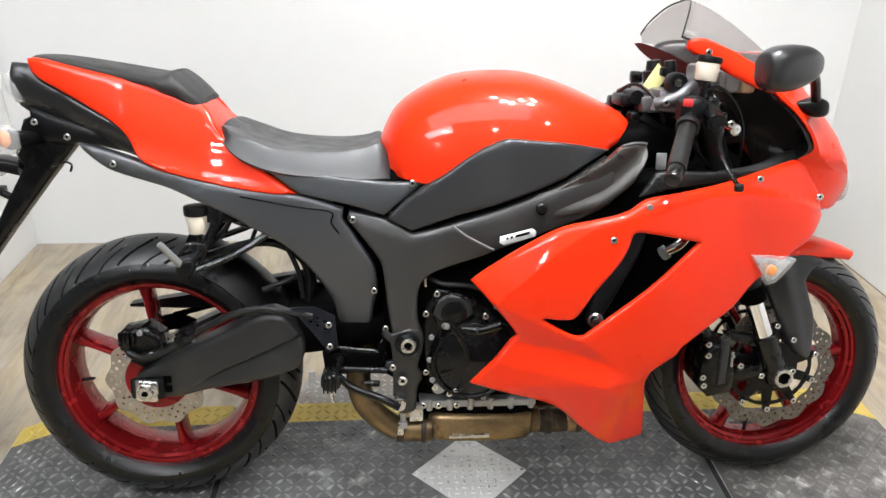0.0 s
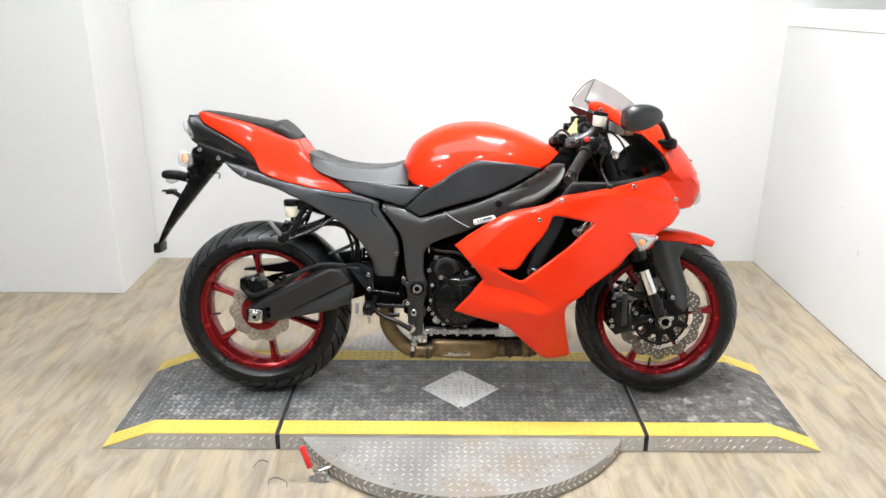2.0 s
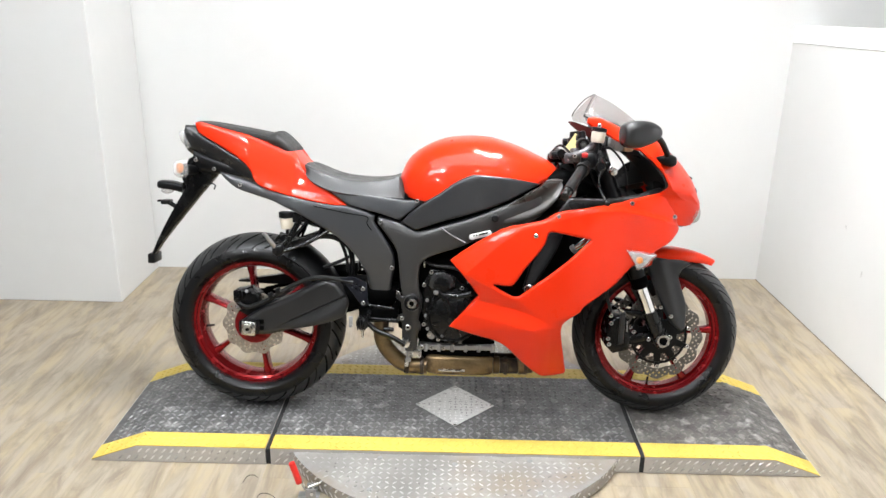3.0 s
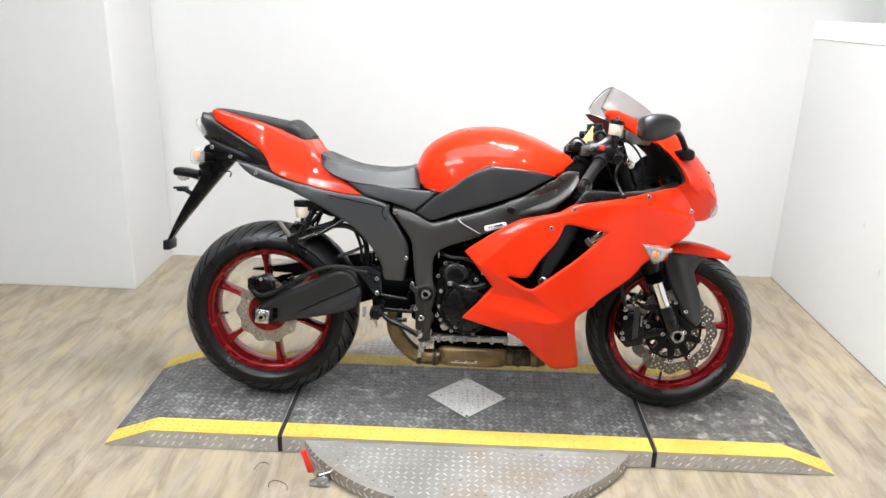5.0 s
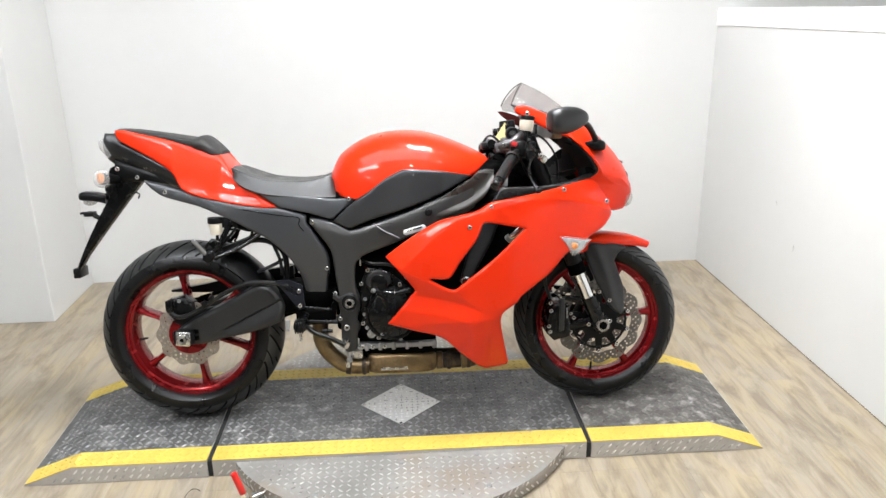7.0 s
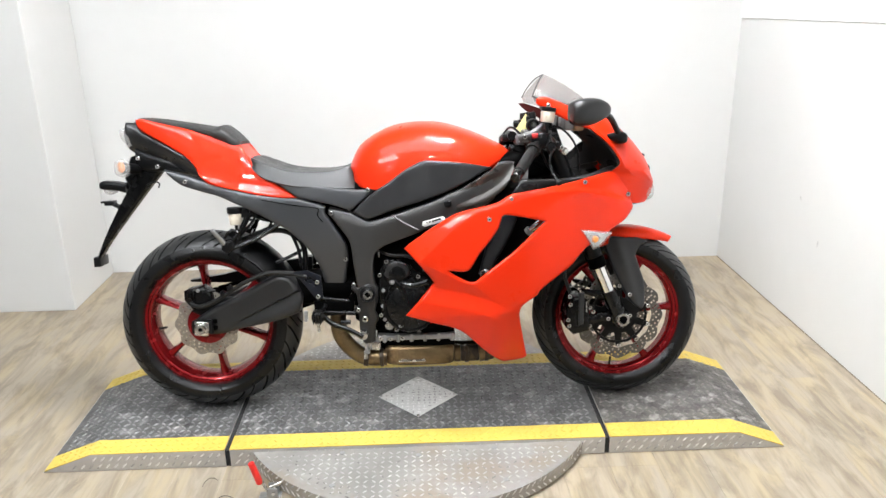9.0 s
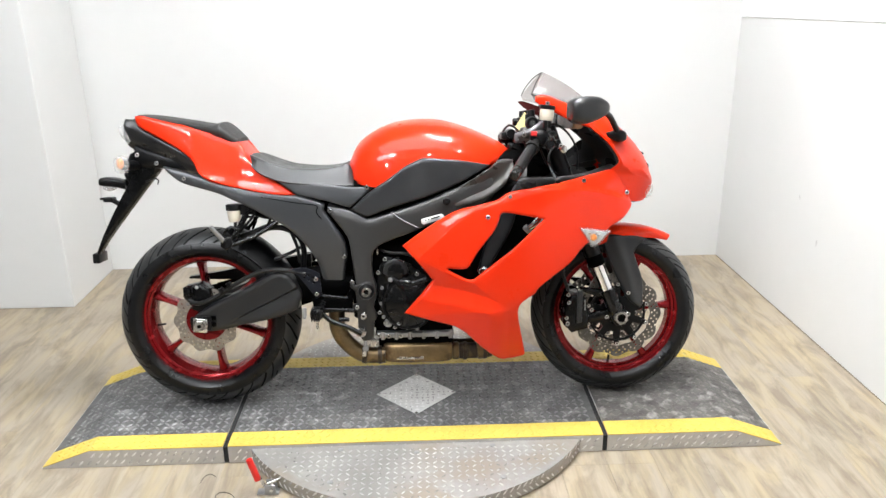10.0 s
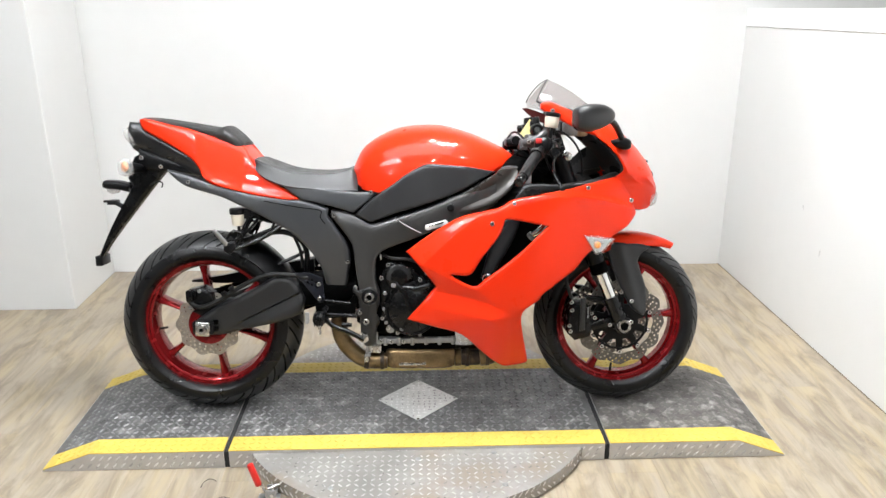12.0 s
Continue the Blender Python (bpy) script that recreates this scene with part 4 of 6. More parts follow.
part("reflector_stub", merge(box(-1.028, -0.996, -0.02, 0.02, 0.706, 0.722, 0.004), rod((-1.005, 0, 0.712), (-0.968, 0, 0.690), 0.008), rod((-1.030, 0, 0.718), (-1.044, 0, 0.716), 0.004)), BLACK, bracket)
part("undertail", body([(-0.897, 0.825, 0.90, 0.055), (-0.856, 0.815, 0.885, 0.065), (-0.795, 0.815, 0.865, 0.075), (-0.713, 0.80, 0.84, 0.08), (-0.590, 0.75, 0.80, 0.09)], 4), BLACK, bike)
part("luggage_hook", tube([(-0.860, -0.075, 0.777), (-0.841, -0.085, 0.784), (-0.825, -0.088, 0.787), (-0.816, -0.088, 0.781), (-0.820, -0.088, 0.768)], 0.0025, 6), BLACK, bike)
for s in (-1, 1):
    ind = part("rear_indicator", rod((-0.895, s * 0.045, 0.828), (-0.912, s * 0.120, 0.836), 0.015, 0.019, 14), BLACK, bike)
    part("lens", body([(-0.940, 0.828, 0.844, 0.004), (-0.934, 0.816, 0.858, 0.012), (-0.915, 0.808, 0.866, 0.018), (-0.898, 0.812, 0.860, 0.014), (-0.892, 0.824, 0.848, 0.004)], 3), LENS, ind, "clear indicator lens").location = (0, s * 0.128, 0)
    part("amber_bulb", body([(-0.926, 0.828, 0.852, 0.004), (-0.916, 0.822, 0.857, 0.012), (-0.906, 0.830, 0.850, 0.004)], 2), AMBER, ind, "amber bulb").location = (0, s * 0.134, 0)
bolts(bike, ((-0.725, -0.118, 0.788), (-0.886, -0.064, 0.864), (-0.821, -0.078, 0.836)), BOLT)

# seat and its side panel
def seat_mesh():
    """A saddle with a flat dished top, a crest along each flank and sides that flare to the hem."""
    rows = [(-0.522, 0.848, 0.858, 0.070, 0.085), (-0.508, 0.822, 0.857, 0.100, 0.120), (-0.470, 0.792, 0.841, 0.118, 0.142), (-0.400, 0.768, 0.817, 0.124, 0.152), (-0.300, 0.757, 0.809, 0.118, 0.150), (-0.235, 0.751, 0.815, 0.106, 0.140), (-0.203, 0.749, 0.823, 0.096, 0.132), (-0.182, 0.750, 0.792, 0.090, 0.124), (-0.165, 0.752, 0.766, 0.080, 0.112)]
    rings = []
    for x, lo, hi, top, hem in smooth_path(rows, 5):
        half = [(0.0, hi - 0.006), (top * 0.5, hi - 0.004), (top * 0.86, hi - 0.001), (top, hi - 0.001), (top + 0.25 * (hem - top) + 0.002, hi - 0.18 * (hi - lo)), (top + 0.75 * (hem - top), lo + 0.3 * (hi - lo)), (hem, lo + 0.10 * (hi - lo)), (hem - 0.004, lo), (0.0, lo)]
        rings.append([(x, -y, z) for y, z in half] + [(x, y, z) for y, z in reversed(half[1:-1])])
    return skin(rings)


part("rider_seat", seat_mesh(), SEAT, bike, "black vinyl rider's seat", sharp=26)
part("seat_base", body([(-0.50, 0.785, 0.828, 0.105), (-0.42, 0.758, 0.788, 0.135), (-0.30, 0.745, 0.772, 0.142), (-0.17, 0.740, 0.758, 0.118)], 4), DEEP, bike)


def side_w(x, z):
    return line((-0.76, 0.108), (-0.60, 0.130), (-0.45, 0.148), (-0.30, 0.155), (-0.1, 0.150))(x) - 0.12 * max(0, z - 0.72) - 0.75 * max(0, 0.68 - z) ** 2


sp = part("seat_side_panel", shell([(-0.430, 0.780), (-0.371, 0.775), (-0.284, 0.763), (-0.184, 0.751), (-0.113, 0.753), (-0.197, 0.685), (-0.264, 0.707), (-0.351, 0.728), (-0.368, 0.734)], lambda x, z: side_w(x, z) + 0.002, 0.01, 0.012, 0.005), SATIN, bike, "satin grey panel under the seat")
mirrored(sp, bike)
sub = part("subframe_cover", shell([(-0.799, 0.826), (-0.728, 0.808), (-0.639, 0.780), (-0.506, 0.747), (-0.368, 0.728), (-0.278, 0.701), (-0.281, 0.678), (-0.247, 0.626), (-0.219, 0.577), (-0.213, 0.528), (-0.222, 0.480), (-0.230, 0.430), (-0.250, 0.404), (-0.280, 0.408), (-0.298, 0.450), (-0.303, 0.480), (-0.313, 0.512), (-0.347, 0.568), (-0.401, 0.623), (-0.478, 0.669), (-0.532, 0.698), (-0.565, 0.712), (-0.620, 0.737), (-0.675, 0.753), (-0.742, 0.774), (-0.784, 0.806)],
                                   lambda x, z: side_w(x, z), 0.012, 0.012, 0.009), SATIN, bike, "satin grey arched subframe cover")
mirrored(sub, bike)
bolts(bike, ((-0.140, -0.152, 0.750), (-0.259, -0.158, 0.679), (-0.220, -0.152, 0.527)), BOLT)
part("cover_line", tube([(-0.478, -0.1545, 0.727), (-0.366, -0.1605, 0.706), (-0.302, -0.1625, 0.696), (-0.302, -0.1625, 0.674), (-0.287, -0.162, 0.652)], 0.0016, 5), DEEP, sub)

# frame --------------------------------------------------------------
frame_base = line((-0.28, 0.148), (-0.15, 0.168), (0.05, 0.188), (0.2, 0.190), (0.33, 0.165))


def frame_w(x, z):
    top = line((-0.27, 0.695), (-0.14, 0.652), (0.05, 0.708), (0.21, 0.778), (0.32, 0.825))(x)
    w = frame_base(x) - 0.30 * max(0, z - (top - 0.022)) - 0.20 * max(0, 0.56 - z) ** 2
    if x > -0.15:
        w -= 0.10 * ease(top - 0.045 - z, 0.004) * min(1.0, (x + 0.15) / 0.04)
    return w


spar = part("frame_spar", shell([(-0.267, 0.695), (-0.197, 0.677), (-0.143, 0.650), (-0.107, 0.658), (-0.029, 0.681), (0.048, 0.706), (0.114, 0.731), (0.169, 0.753), (0.213, 0.779), (0.250, 0.800), (0.262, 0.770), (0.265, 0.715), (0.231, 0.694), (0.107, 0.646), (0.051, 0.626), (-0.005, 0.602), (-0.062, 0.582), (-0.102, 0.565), (-0.124, 0.543), (-0.131, 0.508), (-0.130, 0.459), (-0.119, 0.420), (-0.122, 0.381), (-0.131, 0.356), (-0.135, 0.249), (-0.167, 0.241), (-0.179, 0.268), (-0.181, 0.368), (-0.183, 0.419), (-0.186, 0.444), (-0.193, 0.495), (-0.199, 0.555), (-0.207, 0.591), (-0.240, 0.638), (-0.271, 0.677)],
                                frame_w, 0.03, 0.010, 0.006), FRAME, bike, "dark grey painted twin-spar frame")
mirrored(spar, bike)
# darker plate with ears; also paints the light's falloff down the frame leg
part("frame_foot", shell([(-0.186, 0.432), (-0.203, 0.446), (-0.206, 0.428), (-0.189, 0.412), (-0.184, 0.372), (-0.199, 0.366), (-0.199, 0.350), (-0.184, 0.342), (-0.183, 0.268), (-0.168, 0.239), (-0.134, 0.246), (-0.131, 0.300), (-0.122, 0.318), (-0.124, 0.336), (-0.131, 0.350), (-0.124, 0.381), (-0.118, 0.412), (-0.124, 0.436), (-0.150, 0.446)], lambda x, z: frame_w(x, z) + 0.0025, 0.006, 0.010, 0.004), SWING, spar, "darker cast frame foot with bolt ears, shade in its colour")


def duct_w(x, z):
    """A hollow sweeps under the tank and turns out to a bright lip along the fairing."""
    lip = line((0.09, 0.690), (0.17, 0.695), (0.23, 0.711), (0.27, 0.734), (0.30, 0.758), (0.33, 0.800))(x)
    up = z - lip
    out = min(1.0, max(0.0, (x - 0.10) / 0.12))
    return frame_base(x) - 0.006 + 0.009 * out + out * (0.007 * math.exp(-((up - 0.002) / 0.014) ** 2) - 0.006 * math.exp(-((up - 0.036) / 0.026) ** 2) + 0.005 * math.exp(-((up - 0.090) / 0.030) ** 2))


duct = part("frame_head", shell([(0.103, 0.728), (0.140, 0.741), (0.172, 0.757), (0.213, 0.782), (0.250, 0.803), (0.275, 0.822), (0.326, 0.825), (0.328, 0.806), (0.320, 0.781), (0.302, 0.753), (0.275, 0.729), (0.230, 0.706), (0.174, 0.690), (0.133, 0.682), (0.098, 0.690), (0.085, 0.706)], duct_w, 0.02, 0.006, 0.003), DUCT, bike, "dark metal frame head casting, brownish sheen in its colour")
mirrored(duct, bike)
part("head_lip", tube([(0.274, -0.174, 0.824), (0.300, -0.168, 0.829), (0.327, -0.160, 0.826)], 0.003, 8), GREYMETAL, duct)
part("head_tube", rod((0.457, 0, 0.858), (0.496, 0, 0.719), 0.045, seg=24), FRAME, bike)
part("seam_ridge", tube([(-0.064, -0.193, 0.673), (-0.031, -0.197, 0.649), (0.019, -0.199, 0.623)], 0.003, 6), GREYMETAL, spar)
part("frame_plug", lathe([(0.0005, -0.012), (0.008, -0.012), (0.012, -0.009), (0.012, 0.0), (0.0005, 0.0)], 20), BLACK, spar).location = (0.113, -0.186, 0.704)
pv = part("pivot_nut", lathe([(0.009, -0.004), (0.009, -0.012), (0.015, -0.012), (0.017, -0.009), (0.017, 0.0), (0.009, 0.0)], 20), STEEL, spar)
pv.location = (-0.152, -0.170, 0.413)
part("pivot_cup", lathe([(0.017, -0.002), (0.025, -0.006), (0.027, -0.002), (0.027, 0.004), (0.017, 0.004)], 24), BLACK, spar).location = (-0.152, -0.170, 0.413)
# the hole is a near-black plug, its shade painted
part("pivot_hole", rod((-0.152, -0.174, 0.413), (-0.152, -0.165, 0.414), 0.009), DEEP, spar)
badge = part("badge", shell([(0.032, 0.649), (0.096, 0.665), (0.104, 0.659), (0.102, 0.649), (0.039, 0.632), (0.031, 0.637)], lambda x, z: 0.199, 0.003, 0.006, 0.002), BADGE, spar, "small white sticker with dark bars")
for a, b in ((0.044, 0.048), (0.052, 0.057), (0.062, 0.090)):
    part("bar", skin([[(x, y, 0.642 + (x - 0.037) * 0.25 + h) for y, h in ((-0.2008, 0.0), (-0.1985, 0.0), (-0.1985, 0.0045), (-0.2008, 0.0045))] for x in (a, b)]), DEEP, badge, smooth=False)

# tank ---------------------------------------------------------------
tank_rows = [(-0.204, 0.775, 0.812, 0.03), (-0.197, 0.768, 0.835, 0.080), (-0.170, 0.760, 0.885, 0.128), (-0.123, 0.752, 0.922, 0.158), (-0.06, 0.747, 0.950, 0.176), (0.01, 0.747, 0.961, 0.185), (0.085, 0.757, 0.960, 0.185),
             (0.145, 0.772, 0.947, 0.178), (0.205, 0.792, 0.926, 0.160), (0.262, 0.814, 0.900, 0.130), (0.302, 0.835, 0.879, 0.095), (0.326, 0.848, 0.860, 0.045)]


def tank_mesh():
    rings = []
    for x, lo, hi, w in smooth_path(tank_rows, 5):
        ring = []
        for k in range(33):
            a = math.pi * k / 32
            c, s = math.cos(a), math.sin(a)
            ring.append((x, w * math.copysign(abs(c) ** (2 / 2.5), c), lo + (hi - lo) * s ** (2 / 2.3)))
        rings.append(ring + [(x, -w * 0.9, lo - 0.005), (x, w * 0.9, lo - 0.005)])
    return skin(rings)


part("fuel_tank", tank_mesh(), RED, bike, "glossy red fuel tank", sharp=60)


def cover_w(x, z):
    return line((-0.19, 0.160), (-0.1, 0.182), (0.05, 0.192), (0.16, 0.184), (0.25, 0.145))(x) - 0.35 * max(0, z - (0.78 + 0.05 * min(1, max(0, (x + 0.1) / 0.15)))) ** 1.1


tc = part("tank_cover", shell([(-0.108, 0.752), (-0.075, 0.773), (-0.020, 0.813), (0.022, 0.834), (0.049, 0.841), (0.099, 0.837), (0.168, 0.830), (0.257, 0.812), (0.221, 0.793), (0.159, 0.762), (0.103, 0.738), (0.026, 0.712), (-0.063, 0.686), (-0.143, 0.656), (-0.191, 0.680), (-0.152, 0.718)],
                              cover_w, 0.03, 0.011, 0.006), TANKCOVER, bike, "matt black side cover under the tank")
mirrored(tc, bike)
part("airbox", body([(-0.183, 0.66, 0.78, 0.13), (-0.001, 0.62, 0.82, 0.155), (0.151, 0.66, 0.83, 0.155), (0.303, 0.74, 0.84, 0.11)], 5), DEEP, bike)

# fairing ------------------------------------------------------------
fair_flank = line((-0.05, 0.262), (0.02, 0.268), (0.12, 0.280), (0.22, 0.285), (0.32, 0.282), (0.42, 0.268), (0.52, 0.246), (0.60, 0.224), (0.66, 0.203), (0.73, 0.180))
RIDGE = [(-0.05, 0.460), (0.021, 0.534), (0.122, 0.629), (0.194, 0.680), (0.26, 0.697), (0.36, 0.724), (0.44, 0.738), (0.519, 0.737), (0.587, 0.724), (0.65, 0.708), (0.73, 0.680)]
SHELF = [(-0.03, 0.555), (0.028, 0.528), (0.112, 0.486), (0.191, 0.454), (0.267, 0.392), (0.33, 0.350)]
BLADE = [(-0.03, 0.470), (0.06, 0.447), (0.156, 0.431), (0.224, 0.411), (0.267, 0.392)]
KEEL = [(-0.05, 0.335), (0.10, 0.358), (0.265, 0.362), (0.40, 0.362)]
fair_ridge, fair_shelf, fair_blade, fair_keel = (line(*q) for q in (RIDGE, SHELF, BLADE + SHELF[-1:], KEEL))


def fair_w(x, z):
    """The flank: rolled in above its ridge, set back on a shelf under the vent, out again at the blade and in to the keel."""
    w = sum(fair_flank(x + k * 0.015) for k in (-2, -1, 0, 1, 2)) / 5
    w -= (0.5 if z > 0.56 else 0.22) * (z - 0.56) ** 2
    up = z - fair_ridge(x)
    fore = min(1.0, max(0.0, (x - 0.40) / 0.16))
    w -= (0.34 - 0.22 * fore) * ease(up, 0.003) + 0.013 * min(1.0, max(0.0, up / 0.010)) * fore
    w -= 7.0 * max(0.0, x - 0.655) ** 2 * min(1.0, max(0.0, 1 - up / 0.02))
    a, b = fair_shelf(x), fair_blade(x)
    w -= 0.32 * min(ease(a - z, 0.003), max(0.0, a - b))
    w += 0.34 * min(ease(b - z, 0.003), 0.05) * min(1.0, max(0.0, (0.30 - x) / 0.06))
    w -= 0.30 * ease(fair_keel(x) - z, 0.004)
    return w - 0.30 * ease(x - 0.285, 0.010) * min(1.0, max(0.0, (0.395 - z) / 0.04))


VENT = [(0.277, 0.669), (0.299, 0.672), (0.401, 0.651), (0.409, 0.646), (0.319, 0.565), (0.223, 0.492), (0.192, 0.467), (0.168, 0.468), (0.116, 0.496), (0.112, 0.503), (0.155, 0.500), (0.177, 0.510), (0.207, 0.557), (0.258, 0.622)]
fairing = part("side_fairing", shell([(0.139, 0.680), (0.196, 0.695), (0.262, 0.710), (0.305, 0.733), (0.372, 0.744), (0.476, 0.759), (0.558, 0.775), (0.645, 0.792), (0.668, 0.789), (0.690, 0.742), (0.712, 0.688), (0.716, 0.676), (0.708, 0.662), (0.676, 0.634), (0.634, 0.613), (0.616, 0.599), (0.547, 0.559), (0.501, 0.509), (0.455, 0.475), (0.399, 0.434), (0.385, 0.415), (0.349, 0.391), (0.333, 0.366), (0.336, 0.320), (0.365, 0.189), (0.359, 0.181), (0.312, 0.179), (0.273, 0.187), (0.211, 0.239), (0.141, 0.305), (0.054, 0.331), (-0.029, 0.355), (0.062, 0.461), (0.050, 0.480), (0.011, 0.529), (-0.029, 0.570), (0.011, 0.601), (0.076, 0.645)], fair_w, 0.004, 0.0075, 0.008, [VENT], creases=(RIDGE, SHELF, BLADE, KEEL)), RED, bike, "glossy red side fairing with a slanted vent", sharp=50)
mirrored(fairing, bike)
# added lining: keeps the far fairing's red inside as dark as shade
part("fairing_lining", shell([(0.14, 0.650), (0.30, 0.712), (0.55, 0.762), (0.655, 0.782), (0.69, 0.735), (0.70, 0.690), (0.62, 0.610), (0.50, 0.520), (0.38, 0.420), (0.335, 0.350), (0.340, 0.210), (0.285, 0.195), (0.10, 0.330), (0.075, 0.455), (0.01, 0.560)], lambda x, z: fair_w(x, z) - 0.024, 0.004, 0.03, 0.003, side=1), DEEP, bike, "added near-black lining hiding the far fairing's red inside")
bolts(fairing, [(x, -fair_w(x, z) - 0.0005, z) for x, z in ((0.236, 0.662), (0.546, 0.762))], BOLT)
bolts(fairing, ((0.692, -0.172, 0.718),), BOLT)
bolts(fairing, ((0.306, -fair_w(0.306, 0.722) - 0.0005, 0.722),), BOLT_DARK)

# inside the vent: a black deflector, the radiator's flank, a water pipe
# near-black sheet that paints the shade behind the vent
vent_liner = part("vent_liner", shell([(0.080, 0.470), (0.200, 0.400), (0.300, 0.460), (0.480, 0.620), (0.430, 0.690), (0.273, 0.690), (0.150, 0.560)], lambda x, z: 0.165, 0.004, 0.02, 0.003), DEEP, bike, "near-black sheet behind the vent, for its shade")
part("vent_deflector", shell([(0.205, 0.480), (0.236, 0.480), (0.312, 0.599), (0.338, 0.666), (0.285, 0.666), (0.247, 0.609)], lambda x, z: 0.225 - 0.25 * (z - 0.5), 0.006, 0.012, 0.006), BLACK, bike, "black plastic deflector")
part("water_hose", tube([(0.376, -0.195, 0.616), (0.392, -0.205, 0.630), (0.410, -0.200, 0.648)], 0.012, 12), CHROME, bike, "bright hose joint")
part("hose_clamp", rod((0.366, -0.188, 0.605), (0.374, -0.193, 0.613), 0.0145, seg=20), ALLOY, bike)
big_bolt = part("fairing_mount", lathe([(0.006, -0.03), (0.006, -0.034), (0.011, -0.034), (0.013, -0.030), (0.013, -0.018), (0.016, -0.016), (0.016, 0.0), (0.006, 0.0)], 20), STEEL, bike)
big_bolt.location = (0.225, -0.215, 0.481)
part("radiator", box(0.360, 0.404, -0.16, 0.16, 0.402, 0.660, 0.004), DEEP, bike)


def nose_rows(inset=0.0):
    """Rows of the nose from its flank edge over a lower fold and the hood's crease to the middle line."""
    edge = [(0.546, 0.160, 0.966), (0.577, 0.176, 0.922), (0.612, 0.183, 0.892), (0.646, 0.184, 0.852), (0.663, 0.178, 0.814), (0.640, 0.156, 0.786), (0.650, 0.161, 0.757), (0.662, 0.164, 0.725), (0.682, 0.161, 0.692)]
    fold = [(0.556, 0.146, 0.974), (0.592, 0.166, 0.930), (0.626, 0.174, 0.893), (0.660, 0.177, 0.850), (0.688, 0.172, 0.802), (0.706, 0.161, 0.782), (0.736, 0.147, 0.761), (0.738, 0.140, 0.724), (0.735, 0.138, 0.684)]
    crease = [(0.570, 0.118, 0.984), (0.616, 0.142, 0.942), (0.650, 0.153, 0.892), (0.684, 0.153, 0.852), (0.726, 0.147, 0.811), (0.758, 0.136, 0.780), (0.786, 0.108, 0.749), (0.786, 0.104, 0.716), (0.764, 0.108, 0.684)]
    mid = [(0.600, 0.0, 1.000), (0.662, 0.0, 0.960), (0.716, 0.0, 0.914), (0.760, 0.0, 0.868), (0.788, 0.0, 0.826), (0.802, 0.0, 0.793), (0.812, 0.0, 0.752), (0.808, 0.0, 0.718), (0.788, 0.0, 0.682)]
    rows = []
    for n, (e, f, c, m) in enumerate(zip(*(smooth_path(q, 5) for q in (edge, fold, crease, mid)))):
        swell = 1.0 if n < 20 else max(0.25, 1 - (n - 20) / 15)
        top = c.lerp(m, 0.5) + Vector((0.010, 0.012, 0.006)) * swell
        half = [e, e.lerp(f, 0.5) + Vector((0.001, 0.003, 0)), f, f.lerp(c, 0.5), c] + [c.lerp(top, 0.5) + Vector((0.003, 0.004, 0.002)), top, top.lerp(m, 0.5) + Vector((0.002, 0, 0.001)), m]
        half = [Vector((x - inset, max(0.0, y - inset), z - inset * 0.5)) for x, y, z in half]
        rows.append([Vector((x, -y, z)) for x, y, z in half] + [Vector(p) for p in reversed(half[:-1])])
    return rows


def nose(inset=0.0, thick=0.005):
    outer = skin(nose_rows(inset), False, False)
    bmesh.ops.recalc_face_normals(outer, faces=outer.faces)
    bmesh.ops.solidify(outer, geom=list(outer.faces), thickness=thick)
    return outer


nose_cowl = part("nose_cowl", nose(), RED, bike, "glossy red creased nose cowl", sharp=28)
part("nose_lining", nose(0.007, 0.002), MIRROR_SHELL, nose_cowl, "black inside of the nose")
strip_w = line((0.37, 0.135), (0.45, 0.150), (0.56, 0.172))


def strip_far(x, z):
    return strip_w(x) - 0.3 * max(0, z - 1.04 + (x - 0.39) * 0.6)


part("screen_surround", shell([(0.402, 1.010), (0.404, 1.026), (0.436, 1.030), (0.480, 1.012), (0.520, 0.990), (0.552, 0.968), (0.577, 0.922), (0.533, 0.938), (0.485, 0.961), (0.442, 0.986), (0.415, 1.000)], lambda x, z: strip_w(x) - 0.3 * max(0, z - 1.04 + (x - 0.39) * 0.6), 0.006, 0.009, 0.006), RED, bike, "red cowl edge under the screen")
# far cowl edge, red like the near one, with its shade painted in
part("screen_surround", shell([(0.379, 1.014), (0.398, 1.015), (0.440, 1.002), (0.490, 0.982), (0.530, 0.962), (0.552, 0.948), (0.577, 0.922), (0.545, 0.928), (0.500, 0.944), (0.442, 0.968), (0.402, 0.992)], strip_far, 0.006, 0.009, 0.006, side=1), DARK_RED, bike, "shaded inner face of the cowl edge")
for s in (-1, 1):
    hl = part("headlight", body([(-0.05, -0.020, 0.020, 0.010), (-0.02, -0.034, 0.030, 0.030), (0.008, -0.034, 0.026, 0.032), (0.024, -0.022, 0.016, 0.020), (0.030, -0.008, 0.004, 0.006)], 2.6), LENS, bike, "clear headlamp lens in the nose")
    hl.location, hl.rotation_euler = (0.772, s * 0.078, 0.722), (0, radians(10), radians(-s * 34))
    part("reflector", body([(-0.045, -0.016, 0.016, 0.008), (-0.02, -0.028, 0.025, 0.026), (0.004, -0.028, 0.021, 0.027), (0.020, -0.016, 0.012, 0.014)], 2.6), SILVER, hl)
# near-black plug: the intake mouth's shade is its colour
part("air_intake", body([(0.768, 0.786, 0.820, 0.034), (0.788, 0.780, 0.812, 0.038), (0.803, 0.774, 0.798, 0.030)], 3), DEEP, bike)
